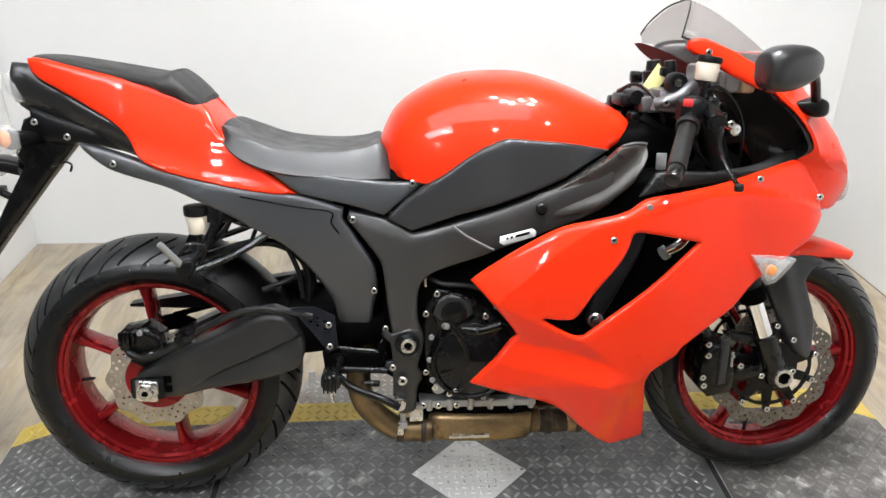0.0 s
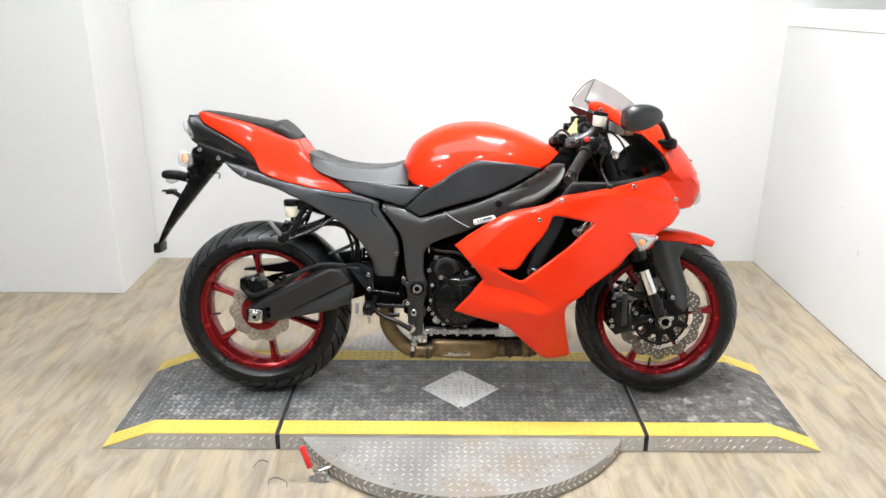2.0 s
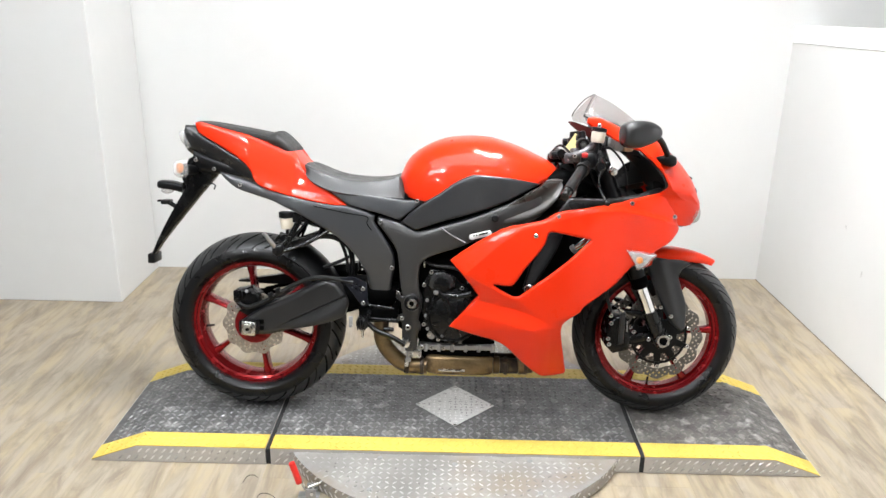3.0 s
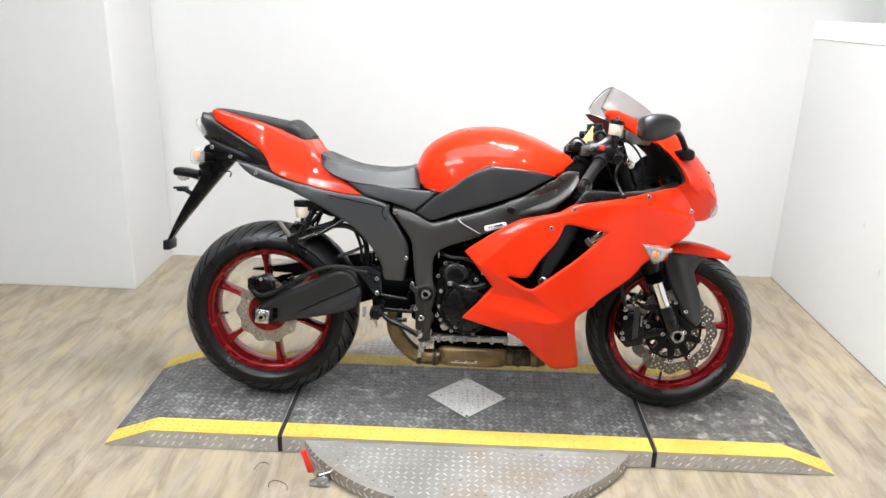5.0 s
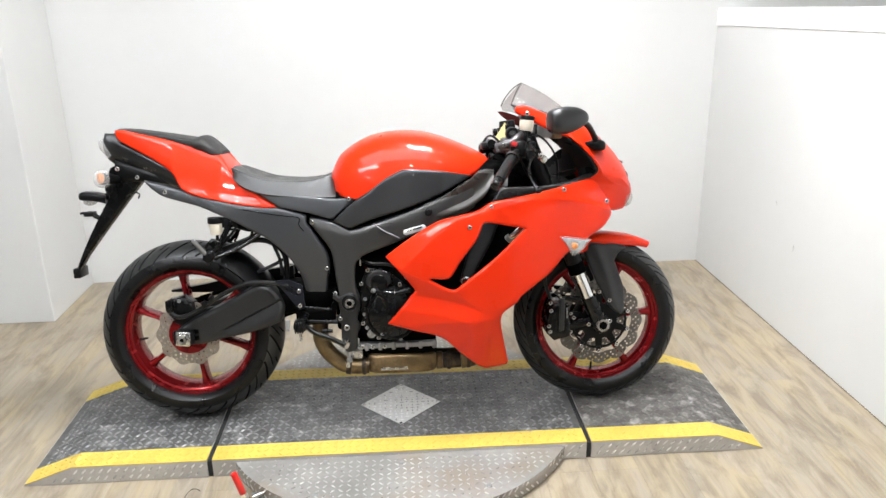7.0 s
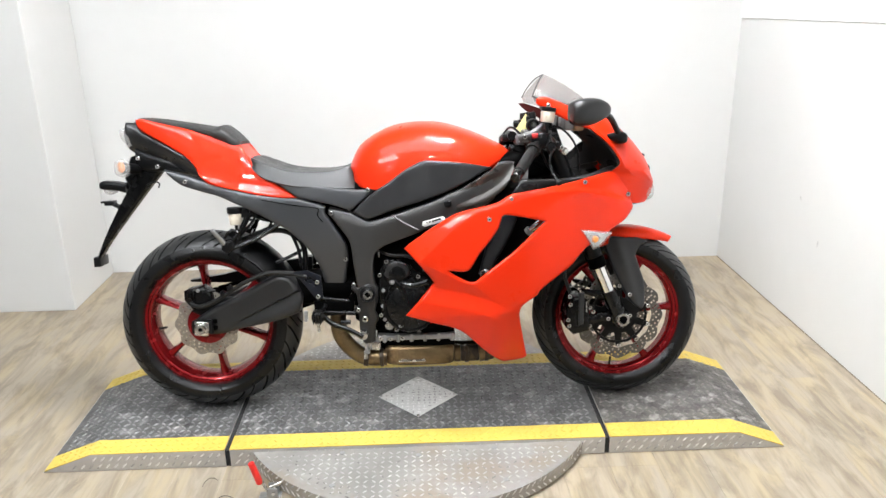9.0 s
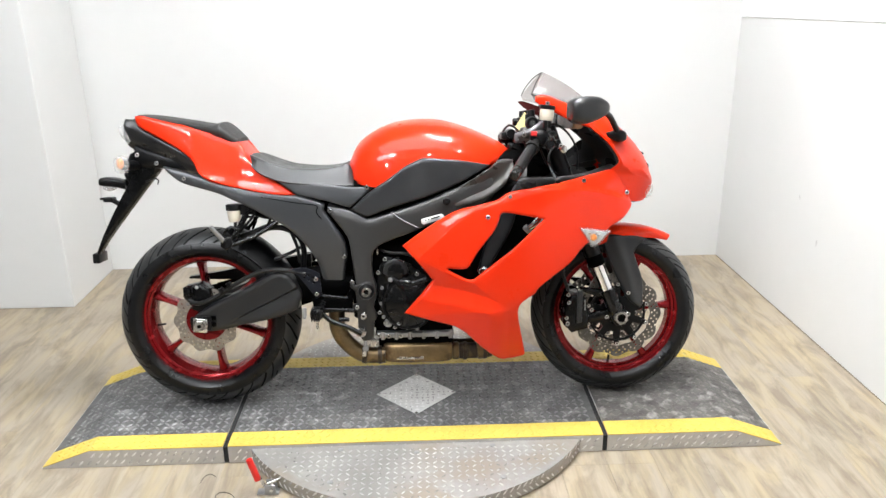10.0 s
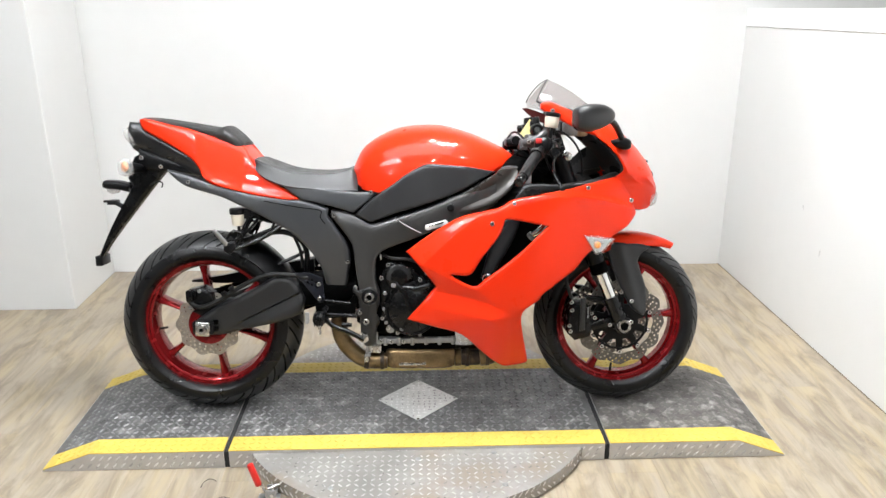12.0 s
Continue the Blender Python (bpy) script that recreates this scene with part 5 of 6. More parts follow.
part("intake_lip", body([(0.752, 0.832, 0.840, 0.026), (0.772, 0.830, 0.842, 0.030), (0.787, 0.828, 0.836, 0.022)], 3), BLACK, bike)


def screen_mesh():
    """The double-bubble screen: arcs from flank to flank, from the trailing edge forward."""
    flank = [(0.392, 1.034, 0.130), (0.435, 1.026, 0.142), (0.487, 1.000, 0.150), (0.546, 0.968, 0.156)]
    ridge = [(0.446, 1.106, 0.0), (0.494, 1.083, 0.0), (0.545, 1.050, 0.0), (0.606, 1.002, 0.0)]
    rows = []
    for e, m in zip(smooth_path(flank, 5), smooth_path(ridge, 5)):
        row = []
        for k in range(-12, 13):
            a = (1 - abs(k) / 12) * math.pi / 2
            s = math.sin(a) ** 1.25
            row.append((e[0] + (m[0] - e[0]) * s, math.copysign(e[2] * math.cos(a), k), e[1] + (m[1] - e[1]) * s))
        row.append((e[0] + 0.006, e[2] + 0.002, e[1] - 0.018))
        row.insert(0, (e[0] + 0.006, -e[2] - 0.002, e[1] - 0.018))
        rows.append(row)
    return skin(rows, False, False)


part("windscreen", screen_mesh(), SCREEN, bike, "smoked clear plastic windscreen", sharp=80)
part("screen_edge", tube([(0.392, -0.130, 1.034), (0.406, -0.11, 1.063), (0.428, -0.065, 1.093), (0.446, 0, 1.106), (0.428, 0.065, 1.093), (0.406, 0.11, 1.063), (0.392, 0.130, 1.034)], 0.0018, 6), BLACK, bike)
part("surround_liner", shell([(0.428, 1.012), (0.450, 1.010), (0.500, 0.986), (0.545, 0.960), (0.570, 0.922), (0.533, 0.947), (0.479, 0.979), (0.440, 1.000)], lambda x, z: strip_w(x) - 0.014, 0.003, 0.012, 0.002), BLACK, bike)
part("screen_lip", tube([(0.390, -0.129, 1.033), (0.410, -0.136, 1.024), (0.430, -0.141, 1.014)], 0.0025, 6), BLACK, bike)
part("screen_bolt", BOLT, None, bike).location = (0.439, -0.150, 1.003)

# black inside of the cowl
inner_w = line((0.30, 0.190), (0.5, 0.188), (0.66, 0.165))
inner = part("inner_cowl", shell([(0.316, 0.722), (0.347, 0.771), (0.400, 0.773), (0.470, 0.772), (0.560, 0.782), (0.625, 0.800), (0.655, 0.806), (0.662, 0.798), (0.645, 0.786), (0.560, 0.768), (0.479, 0.752), (0.375, 0.736)], lambda x, z: inner_w(x) - 0.010 - 0.9 * max(0, z - 0.772), 0.006, 0.011, 0.006), MIRROR_SHELL, bike, "satin black inner cowl panel")
mirrored(inner, bike)
part("inner_cowl_wall", shell([(0.380, 0.690), (0.520, 0.690), (0.660, 0.690), (0.664, 0.798), (0.651, 0.844), (0.620, 0.880), (0.596, 0.868), (0.566, 0.842), (0.510, 0.832), (0.427, 0.826)], lambda x, z: 0.17 - 0.2 * abs(z - 0.86), 0.005, 0.014, 0.006, side=1), MIRROR_SHELL, bike, "black inner wall of the cowl")
gauge = part("instrument_panel", merge(box(0.496, 0.530, -0.112, 0.112, 0.922, 0.972, 0.010), box(0.486, 0.500, -0.108, -0.060, 0.930, 0.966, 0.005)), ALLOY, bike, "silver instrument housing")
part("instrument_foam", box(0.532, 0.562, -0.112, 0.06, 0.920, 0.958, 0.008), material("tan_plastic", (0.42, 0.29, 0.17), 0.6), gauge, "tan plastic backing")
part("dial", rod((0.484, -0.02, 0.947), (0.497, -0.02, 0.946), 0.022, seg=24), BLACK, gauge)

part("frame_inner", body([(0.08, 0.58, 0.70, 0.15), (0.20, 0.62, 0.74, 0.165), (0.32, 0.66, 0.765, 0.16), (0.42, 0.70, 0.775, 0.13)], 5), DEEP, bike)
part("frame_head_cover", body([(0.22, 0.72, 0.83, 0.125), (0.31, 0.74, 0.855, 0.115), (0.40, 0.76, 0.865, 0.10), (0.46, 0.77, 0.855, 0.08)], 4), DEEP, bike)

# handlebars and controls
part("upper_fork_clamp", merge(shell([(0.351, 0.888), (0.369, 0.914), (0.428, 0.938), (0.461, 0.924), (0.448, 0.891), (0.397, 0.884)], lambda x, z: 0.125, 0.03, 0.012, 0.006), box(0.366, 0.448, -0.10, 0.10, 0.903, 0.928, 0.008)), GREYMETAL, bike, "grey upper fork clamp")
for s in (-1, 1):
    fork = part("fork_leg", rod((0.444, s * 0.098, 0.934), (0.615, s * 0.098, 0.472), 0.0265, seg=24), BLACK, bike, "black fork outer tube")
    part("slider", rod((0.611, s * 0.098, 0.484), (0.661, s * 0.098, 0.361), 0.0205, seg=24), CHROME, fork, "bright chrome fork slider")
    part("seal_collar", rod((0.604, s * 0.098, 0.504), (0.617, s * 0.098, 0.468), 0.029, seg=24, bevel=0.003), DEEP, fork)
    part("fork_foot", merge(tube([(0.651, s * 0.098, 0.384), (0.669, s * 0.098, 0.343), (0.689, s * 0.096, 0.293), (FX, s * 0.094, FZ - 0.02)], 0.027, 14, taper=0.024), rod((FX, s * 0.112, FZ), (FX, s * 0.07, FZ), 0.032, seg=24, bevel=0.004)), ENGINE, fork, "black fork foot")
    part("fork_cap", rod((0.444, s * 0.098, 0.934), (0.439, s * 0.098, 0.950), 0.020, 0.014, 12), BLACK, fork)
    bar = part("handlebar", tube([(0.440, s * 0.10, 0.904), (0.423, s * 0.15, 0.898), (0.392, s * 0.205, 0.881), (0.351, s * 0.285, 0.840), (0.309, s * 0.365, 0.797)], 0.011, 10), BLACK, bike, "black clip-on bar")
    part("grip", tube([(0.377, s * 0.235, 0.866), (0.351, s * 0.285, 0.840), (0.320, s * 0.345, 0.808)], 0.0170, 14), RUBBER, bar, "black rubber grip")
    part("bar_end", rod((0.319, s * 0.347, 0.807), (0.304, s * 0.373, 0.793), 0.0165, 0.0145, 16, 0.003), ENGINE, bar, "black bar-end weight")
    part("grip_flange", rod((0.381, s * 0.226, 0.871), (0.376, s * 0.237, 0.865), 0.0225, seg=20), RUBBER, bar)
    sw = part("switch_housing", body([(-0.026, -0.02, 0.018, 0.014), (-0.012, -0.026, 0.026, 0.024), (0.012, -0.026, 0.028, 0.024), (0.026, -0.016, 0.02, 0.014)], 3), BLACK, bar)
    sw.location = (0.405, s * 0.175, 0.894)
    if s < 0:
        part("red_switch", box(-0.026, -0.006, -0.028, -0.018, 0.008, 0.024, 0.004), RED_SWITCH, sw, "red engine switch")
    mc = part("master_cylinder", tube([(0.438, s * 0.15, 0.899), (0.440, s * 0.19, 0.890), (0.436, s * 0.23, 0.875)], 0.017, 12), ENGINE, bar)
    part("brake_lever", tube([(0.455, s * 0.20, 0.880), (0.440, s * 0.245, 0.868), (0.421, s * 0.285, 0.842), (0.420, s * 0.32, 0.812), (0.437, s * 0.345, 0.776)], 0.0042, 8), ENGINE, bar, "slim curved dark hand lever")
    part("lever_tip", body([(-0.007, -0.007, 0.007, 0.005), (0, -0.008, 0.008, 0.007), (0.007, -0.007, 0.007, 0.005)], 2), BLACK, bar).location = (0.438, s * 0.346, 0.774)
    part("adjuster_knob", lathe([(0.0005, -0.02), (0.012, -0.02), (0.014, -0.016), (0.014, 0.012), (0.0005, 0.012)], 20), BLACK, bar).location = (0.436, s * 0.215, 0.875)
part("lower_fork_clamp", box(0.461, 0.542, -0.13, 0.13, 0.719, 0.759, 0.01), BLACK, bike)
res = part("front_brake_reservoir", rod((0.432, -0.165, 0.950), (0.436, -0.165, 0.984), 0.021, 0.023, 24, 0.003), RESERVOIR, bike, "milky brake fluid pot")
part("cap", rod((0.436, -0.165, 0.984), (0.438, -0.165, 0.997), 0.0245, seg=24, bevel=0.003), BLACK, res, "black screw cap")
part("pot_bracket", tube([(0.432, -0.165, 0.950), (0.430, -0.165, 0.930), (0.428, -0.155, 0.903)], 0.007, 8), BLACK, res)
part("ignition_switch", merge(rod((0.392, 0, 0.923), (0.385, 0, 0.963), 0.026, seg=20, bevel=0.003), rod((0.385, 0, 0.963), (0.382, 0, 0.982), 0.018, 0.014, 16)), BLACK, bike)
tag = part("paper_tag", skin([[(x, y, z) for x, z in ((0.383, 0.977), (0.350, 0.927), (0.376, 0.912), (0.407, 0.951))] for y in (-0.031, -0.029)]), TAGYELLOW, bike, "pale yellow paper tag on the ignition key", smooth=False)
part("top_nut", lathe([(0.009, -0.004), (0.012, -0.014), (0.019, -0.014), (0.022, -0.008), (0.022, 0.012), (0.009, 0.012)], 20), BLACK, bike).location = (0.397, -0.104, 0.941)
part("nut_centre", rod((0.397, -0.116, 0.942), (0.397, -0.100, 0.941), 0.009, seg=6), CHROME, bike)
part("bar_clamp", tube([(0.352, -0.118, 0.902), (0.372, -0.130, 0.908), (0.400, -0.132, 0.920), (0.428, -0.118, 0.940)], 0.0115, 12), GREYMETAL, bike, "grey bar clamp")
bolts(bike, ((0.366, -0.140, 0.905), (0.470, -0.215, 0.872)), BOLT)
part("key_barrel", merge(rod((0.404, -0.05, 0.950), (0.400, -0.05, 0.984), 0.014, 0.012, 14, 0.003), box(0.382, 0.400, -0.06, -0.04, 0.952, 0.970, 0.003)), BLACK, bike)
for x, y, z, r in ((0.318, 0.05, 0.889, 0.016), (0.338, 0.06, 0.905, 0.013), (0.366, 0.06, 0.944, 0.013), (0.345, -0.02, 0.862, 0.018), (0.420, -0.13, 0.905, 0.014), (0.452, -0.16, 0.905, 0.013), (0.462, -0.18, 0.880, 0.012)):
    part("control_block", body([(x - r, z - r * 0.5, z + r * 0.5, r * 0.5), (x - r * 0.7, z - r, z + r, r), (x + r * 0.7, z - r, z + r * 0.9, r), (x + r, z - r * 0.4, z + r * 0.4, r * 0.5)], 4), ENGINE, bike).location = (0, y, 0)
part("yoke_block", box(0.345, 0.392, -0.055, 0.0, 0.876, 0.910, 0.006), GREYMETAL, bike)
part("loom_clip", box(0.352, 0.374, -0.152, -0.146, 0.772, 0.806, 0.003), ALLOY, bike)
part("lever_pivot", rod((0.480, -0.218, 0.860), (0.476, -0.190, 0.864), 0.012, seg=16, bevel=0.003), STEEL, bike, "bright lever pivot")
part("steering_damper", merge(rod((0.336, -0.05, 0.908), (0.336, 0.05, 0.908), 0.015, seg=16), box(0.305, 0.361, -0.035, 0.035, 0.888, 0.913, 0.006)), BLACK, bike)
for pts, r in (([(0.43, -0.16, 0.93), (0.47, -0.15, 0.935), (0.515, -0.13, 0.90), (0.54, -0.12, 0.85), (0.545, -0.11, 0.79)], 0.0035), ([(0.40, -0.15, 0.90), (0.42, -0.13, 0.86), (0.45, -0.12, 0.80), (0.50, -0.11, 0.76)], 0.0045),
               ([(0.42, 0.15, 0.91), (0.40, 0.10, 0.95), (0.43, 0.02, 0.94), (0.48, -0.05, 0.88)], 0.004),
               ([(0.31, 0.05, 0.90), (0.33, -0.04, 0.935), (0.36, -0.09, 0.91), (0.38, -0.10, 0.86)], 0.004)):
    part("control_cable", tube(pts, r, 6), BLACK, bike)
part("cable_loom", merge(tube([(0.346, -0.06, 0.863), (0.386, -0.09, 0.840), (0.437, -0.10, 0.809)], 0.016, 8), tube([(0.335, 0.02, 0.880), (0.386, -0.02, 0.856), (0.446, -0.03, 0.796)], 0.02, 8)), DEEP, bike)

# mirrors
for s in (-1, 1):
    shape = body([(0.478, 0.960, 0.998, 0.014), (0.482, 0.947, 1.008, 0.026), (0.502, 0.938, 1.017, 0.033), (0.535, 0.939, 1.021, 0.034), (0.570, 0.949, 1.018, 0.029), (0.598, 0.964, 1.006, 0.018), (0.611, 0.976, 0.994, 0.006)], 2.8)
    bmesh.ops.rotate(shape, cent=(0.54, 0, 0), matrix=Matrix.Rotation(radians(-s * 16), 3, "Z"), verts=shape.verts)
    mi = part("mirror", shape, MIRROR_SHELL, bike, "black plastic mirror shell")
    mi.location = (0, s * 0.281, 0)
    part("mirror_stem", tube([(0.590, s * -0.02, 0.975), (0.622, s * -0.060, 0.957), (0.655, s * -0.105, 0.915)], 0.0095, 10), BLACK, mi)
    part("mirror_foot", body([(0.622, 0.896, 0.908, 0.006), (0.640, 0.888, 0.912, 0.020), (0.662, 0.878, 0.918, 0.026), (0.682, 0.880, 0.912, 0.020), (0.690, 0.886, 0.904, 0.006)], 3), BLACK, mi, "black mirror foot").location = (0, s * -0.122, 0)

# front indicators
for s in (-1, 1):
    fi = part("front_indicator", shell([(0.524, 0.618), (0.575, 0.612), (0.628, 0.602), (0.612, 0.583), (0.588, 0.560), (0.566, 0.553)], lambda x, z: 0.257 - 0.20 * max(0, x - 0.54), 0.016, 0.008, 0.010, side=s), LENS, bike, "clear front indicator lens")
    part("amber_bulb", body([(0.560, 0.578, 0.592, 0.003), (0.570, 0.574, 0.598, 0.008), (0.580, 0.580, 0.592, 0.003)], 2), AMBER, fi, "amber bulb").location = (0, s * 0.247, 0)
    part("reflector", shell([(0.532, 0.613), (0.575, 0.607), (0.618, 0.598), (0.588, 0.566), (0.568, 0.560)], lambda x, z: 0.247 - 0.20 * max(0, x - 0.54), 0.002, 0.010, 0.003, side=s), SILVER, fi)

# front mudguard: red beak over the tyre, dark side guards
def guard(a0, a1, r, w, n=14, drop=0.05, tip=False):
    rings = []
    for k in range(n + 1):
        t = k / n
        a = radians(a0 + (a1 - a0) * t)
        ww = w * (1 - (0.75 * t ** 3 if tip else 0))
        rr0 = r + (0.024 * t * t if tip else 0)
        top = []
        for j in range(13):
            u = -1 + j / 6
            rr = rr0 - drop * (1 - 0.6 * (t ** 2 if tip else 0)) * abs(u) ** 2.4
            top.append((FX + rr * math.cos(a), ww * math.sin(u * math.pi / 2), FZ + rr * math.sin(a)))
        rings.append(top + [(FX + (x - FX) * 0.988, y * 0.95, FZ + (z - FZ) * 0.988) for x, y, z in reversed(top)])
    return skin(rings)


part("front_mudguard", guard(112, 53.5, 0.302, 0.070, tip=True), RED, bike, "glossy red front mudguard beak")
leg = part("mudguard_side", shell([(0.660, 0.566), (0.640, 0.540), (0.668, 0.468), (0.695, 0.407), (0.732, 0.340), (0.772, 0.312), (0.784, 0.325), (0.780, 0.406), (0.762, 0.462), (0.750, 0.500), (0.764, 0.526), (0.796, 0.546), (0.745, 0.560)], lambda x, z: 0.078 + 0.10 * min(0.0, 0.45 - z) + 0.30 * max(0, 0.030 - abs(x - 0.715 + 0.3 * (z - 0.45))), 0.008, 0.010, 0.010), TANKCOVER, bike, "dark grey mudguard side guard")
mirrored(leg, bike)
bolts(leg, ((0.726, -0.090, 0.368),), BOLT)
nut = part("front_axle_nut", lathe([(0.014, -0.122), (0.014, -0.128), (0.021, -0.128), (0.023, -0.124), (0.023, -0.110), (0.014, -0.110)], 24), STEEL, bike)
nut.location = (FX, 0, FZ)
# near-black plug for the shaded bore of the nut
part("axle_hole", rod((0, -0.124, 0), (0, -0.10, 0), 0.0138), DEEP, nut)
bolts(bike, ((0.722, -0.110, 0.300), (0.649, -0.112, 0.292)), BOLT)

# front brake calipers, bolted on behind the fork feet
for s in (-1, 1):
    c = part("front_caliper", shell([(0.530, 0.368), (0.558, 0.372), (0.580, 0.355), (0.590, 0.300), (0.587, 0.251), (0.533, 0.237), (0.508, 0.262), (0.510, 0.325)], lambda x, z: 0.112, 0.075, 0.012, 0.012, side=s), ENGINE, bike, "black radial brake caliper")
    part("mount_arm", shell([(0.561, 0.392), (0.661, 0.377), (0.689, 0.293), (0.599, 0.269), (0.579, 0.283), (0.600, 0.298), (0.652, 0.311), (0.641, 0.353), (0.576, 0.374)], lambda x, z: 0.098, 0.016, 0.012, 0.005, side=s), ENGINE, c, "black cast mounting arm")
    part("caliper_bridge", shell([(0.549, 0.383), (0.567, 0.386), (0.565, 0.276), (0.547, 0.271)], lambda x, z: 0.118, 0.006, 0.012, 0.004, side=s), TANKCOVER, c)
    bolts(c, tuple((x, s * 0.113 - (0 if s < 0 else -0.004), z) for x, z in ((0.518, 0.372), (0.520, 0.345), (0.512, 0.292), (0.516, 0.272), (0.597, 0.318))), BOLT)
    for k in range(3):
        part("lettering_bar", box(0.572, 0.576, s * 0.118 - 0.002, s * 0.118 + 0.002, 0.318 + 0.013 * k, 0.328 + 0.013 * k), ALLOY, c, smooth=False)
    part("front_brake_hose", tube([(0.521, s * 0.095, 0.383), (0.502, s * 0.10, 0.452), (0.514, s * 0.09, 0.552), (0.495, s * 0.08, 0.652)], 0.006, 8), RUBBER, bike)

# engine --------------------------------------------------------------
# block and head carry the engine bay's shade in their near-black colour
part("engine_block", body([(-0.201, 0.30, 0.52, 0.10), (-0.121, 0.26, 0.58, 0.125), (-0.001, 0.25, 0.60, 0.135), (0.119, 0.26, 0.60, 0.135), (0.199, 0.34, 0.62, 0.12), (0.280, 0.42, 0.64, 0.10)], 5, 32), DEEP, bike, "near-black engine block, shade in its colour")
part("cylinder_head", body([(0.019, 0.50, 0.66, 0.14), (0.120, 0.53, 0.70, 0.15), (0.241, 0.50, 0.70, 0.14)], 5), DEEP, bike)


def cover(x, z, r, y, h, dome):
    return lathe([(0.0005, y - h - dome), (r * 0.45, y - h - dome * 0.85), (r * 0.8, y - h), (r * 0.93, y - h * 0.8), (r, y - h * 0.3), (r, y), (0.0005, y)], 48)


cc = part("clutch_cover", cover(0, 0, 0.092, -0.135, 0.026, 0.010), ENGINE, bike, "round satin black clutch cover")
cc.location = (-0.015, 0, 0.366)
for a in (200, 245, 290, 330):
    r = part("rib", box(0.025, 0.072, -0.169, -0.160, -0.004, 0.004, 0.002), ENGINE, cc)
    r.rotation_euler = (0, radians(-a), 0)
sc = part("starter_cover", cover(0, 0, 0.046, -0.130, 0.02, 0.006), ENGINE, bike, "small round black cover")
sc.location = (-0.055, 0, 0.472)
part("cover_ring", lathe([(0.078, -0.161), (0.080, -0.164), (0.084, -0.164), (0.086, -0.160)], 48), ENGINE, cc)
part("casing_web", merge(tube([(-0.068, -0.152, 0.452), (-0.040, -0.160, 0.425), (-0.024, -0.164, 0.376)], 0.010, 10), tube([(-0.040, -0.158, 0.440), (0.000, -0.160, 0.436), (0.044, -0.156, 0.446)], 0.009, 10)), ENGINE, bike, "cast webs over the clutch cover")
for x, z, a in ((-0.086, 0.492, 20), (-0.020, 0.492, -25), (0.030, 0.452, -40)):
    part("casing_boss", rod((x, -0.148, z), (x, -0.130, z), 0.012, seg=14, bevel=0.002), ENGINE, bike)
part("sight_glass", rod((-0.086, -0.146, 0.298), (-0.086, -0.135, 0.299), 0.014, seg=18, bevel=0.002), ALLOY, bike, "small oil sight glass")
part("oil_line", tube([(0.020, -0.150, 0.290), (0.036, -0.155, 0.300), (0.052, -0.150, 0.316)], 0.003, 6), ALLOY, bike)
part("crankcase_rim", shell([(-0.114, 0.468), (-0.092, 0.523), (-0.031, 0.510), (0.024, 0.470), (0.074, 0.428), (0.079, 0.329), (0.029, 0.285), (-0.061, 0.285), (-0.109, 0.319), (-0.119, 0.398)], lambda x, z: 0.139, 0.012, 0.012, 0.006), ENGINE, bike, "bolted black side casing")
bolts(bike, ((-0.090, -0.142, 0.514), (-0.033, -0.142, 0.501), (0.013, -0.142, 0.462), (-0.113, -0.142, 0.470), (-0.094, -0.142, 0.301), (-0.063, -0.142, 0.285), (-0.024, -0.142, 0.282), (-0.113, -0.135, 0.334)), BOLT)
bolts(bike, ((-0.198, -0.150, 0.442), (-0.184, -0.166, 0.361), (-0.315, -0.154, 0.455), (-0.314, -0.154, 0.407), (-0.202, -0.140, 0.408)), BOLT)
bolts(bike, ((-0.164, -0.166, 0.330),), BOLT_BIG)
part("starter_fitting", rod((-0.076, -0.158, 0.448), (-0.070, -0.168, 0.450), 0.007, seg=10, bevel=0.001), ALLOY, bike)
part("clip_tag", box(-0.116, -0.111, -0.140, -0.134, 0.528, 0.552, 0.0015), STEEL, bike)
part("cover_rim_arc", tube([(-0.080 + 0.0, -0.158, 0.420), (-0.098, -0.158, 0.384), (-0.098, -0.158, 0.346), (-0.080, -0.158, 0.310), (-0.050, -0.157, 0.288)], 0.0035, 8), ENGINE, bike)
part("starter_plate", shell([(-0.098, 0.470), (-0.090, 0.500), (-0.060, 0.516), (-0.022, 0.500), (-0.012, 0.474), (-0.034, 0.452), (-0.072, 0.448)], lambda x, z: 0.153, 0.008, 0.010, 0.004), SWING, bike, "satin black starter plate")
part("timing_hose", tube([(-0.108, -0.125, 0.545), (-0.078, -0.140, 0.535), (-0.030, -0.145, 0.532), (0.010, -0.140, 0.520)], 0.0055, 8), RUBBER, bike)
bolts(bike, ((-0.102, -0.150, 0.420), (-0.106, -0.150, 0.368), (-0.100, -0.150, 0.322), (0.034, -0.150, 0.486), (0.060, -0.148, 0.466), (-0.050, -0.158, 0.300), (0.010, -0.150, 0.278)), BOLT_DARK)
part("case_mark", shell([(-0.080, 0.296), (-0.064, 0.296), (-0.072, 0.312)], lambda x, z: 0.150, 0.003, 0.006, 0.001, curve=0), ALLOY, bike)
pan = part("oil_pan", body([(-0.131, 0.18, 0.27, 0.09), (-0.051, 0.17, 0.27, 0.11), (0.079, 0.17, 0.27, 0.115), (0.129, 0.20, 0.27, 0.10)], 5), DEEP, bike, "black oil pan")
part("pan_flange", box(-0.126, 0.131, -0.128, 0.128, 0.243, 0.260, 0.003), ALLOY, pan, "grey cast flange")
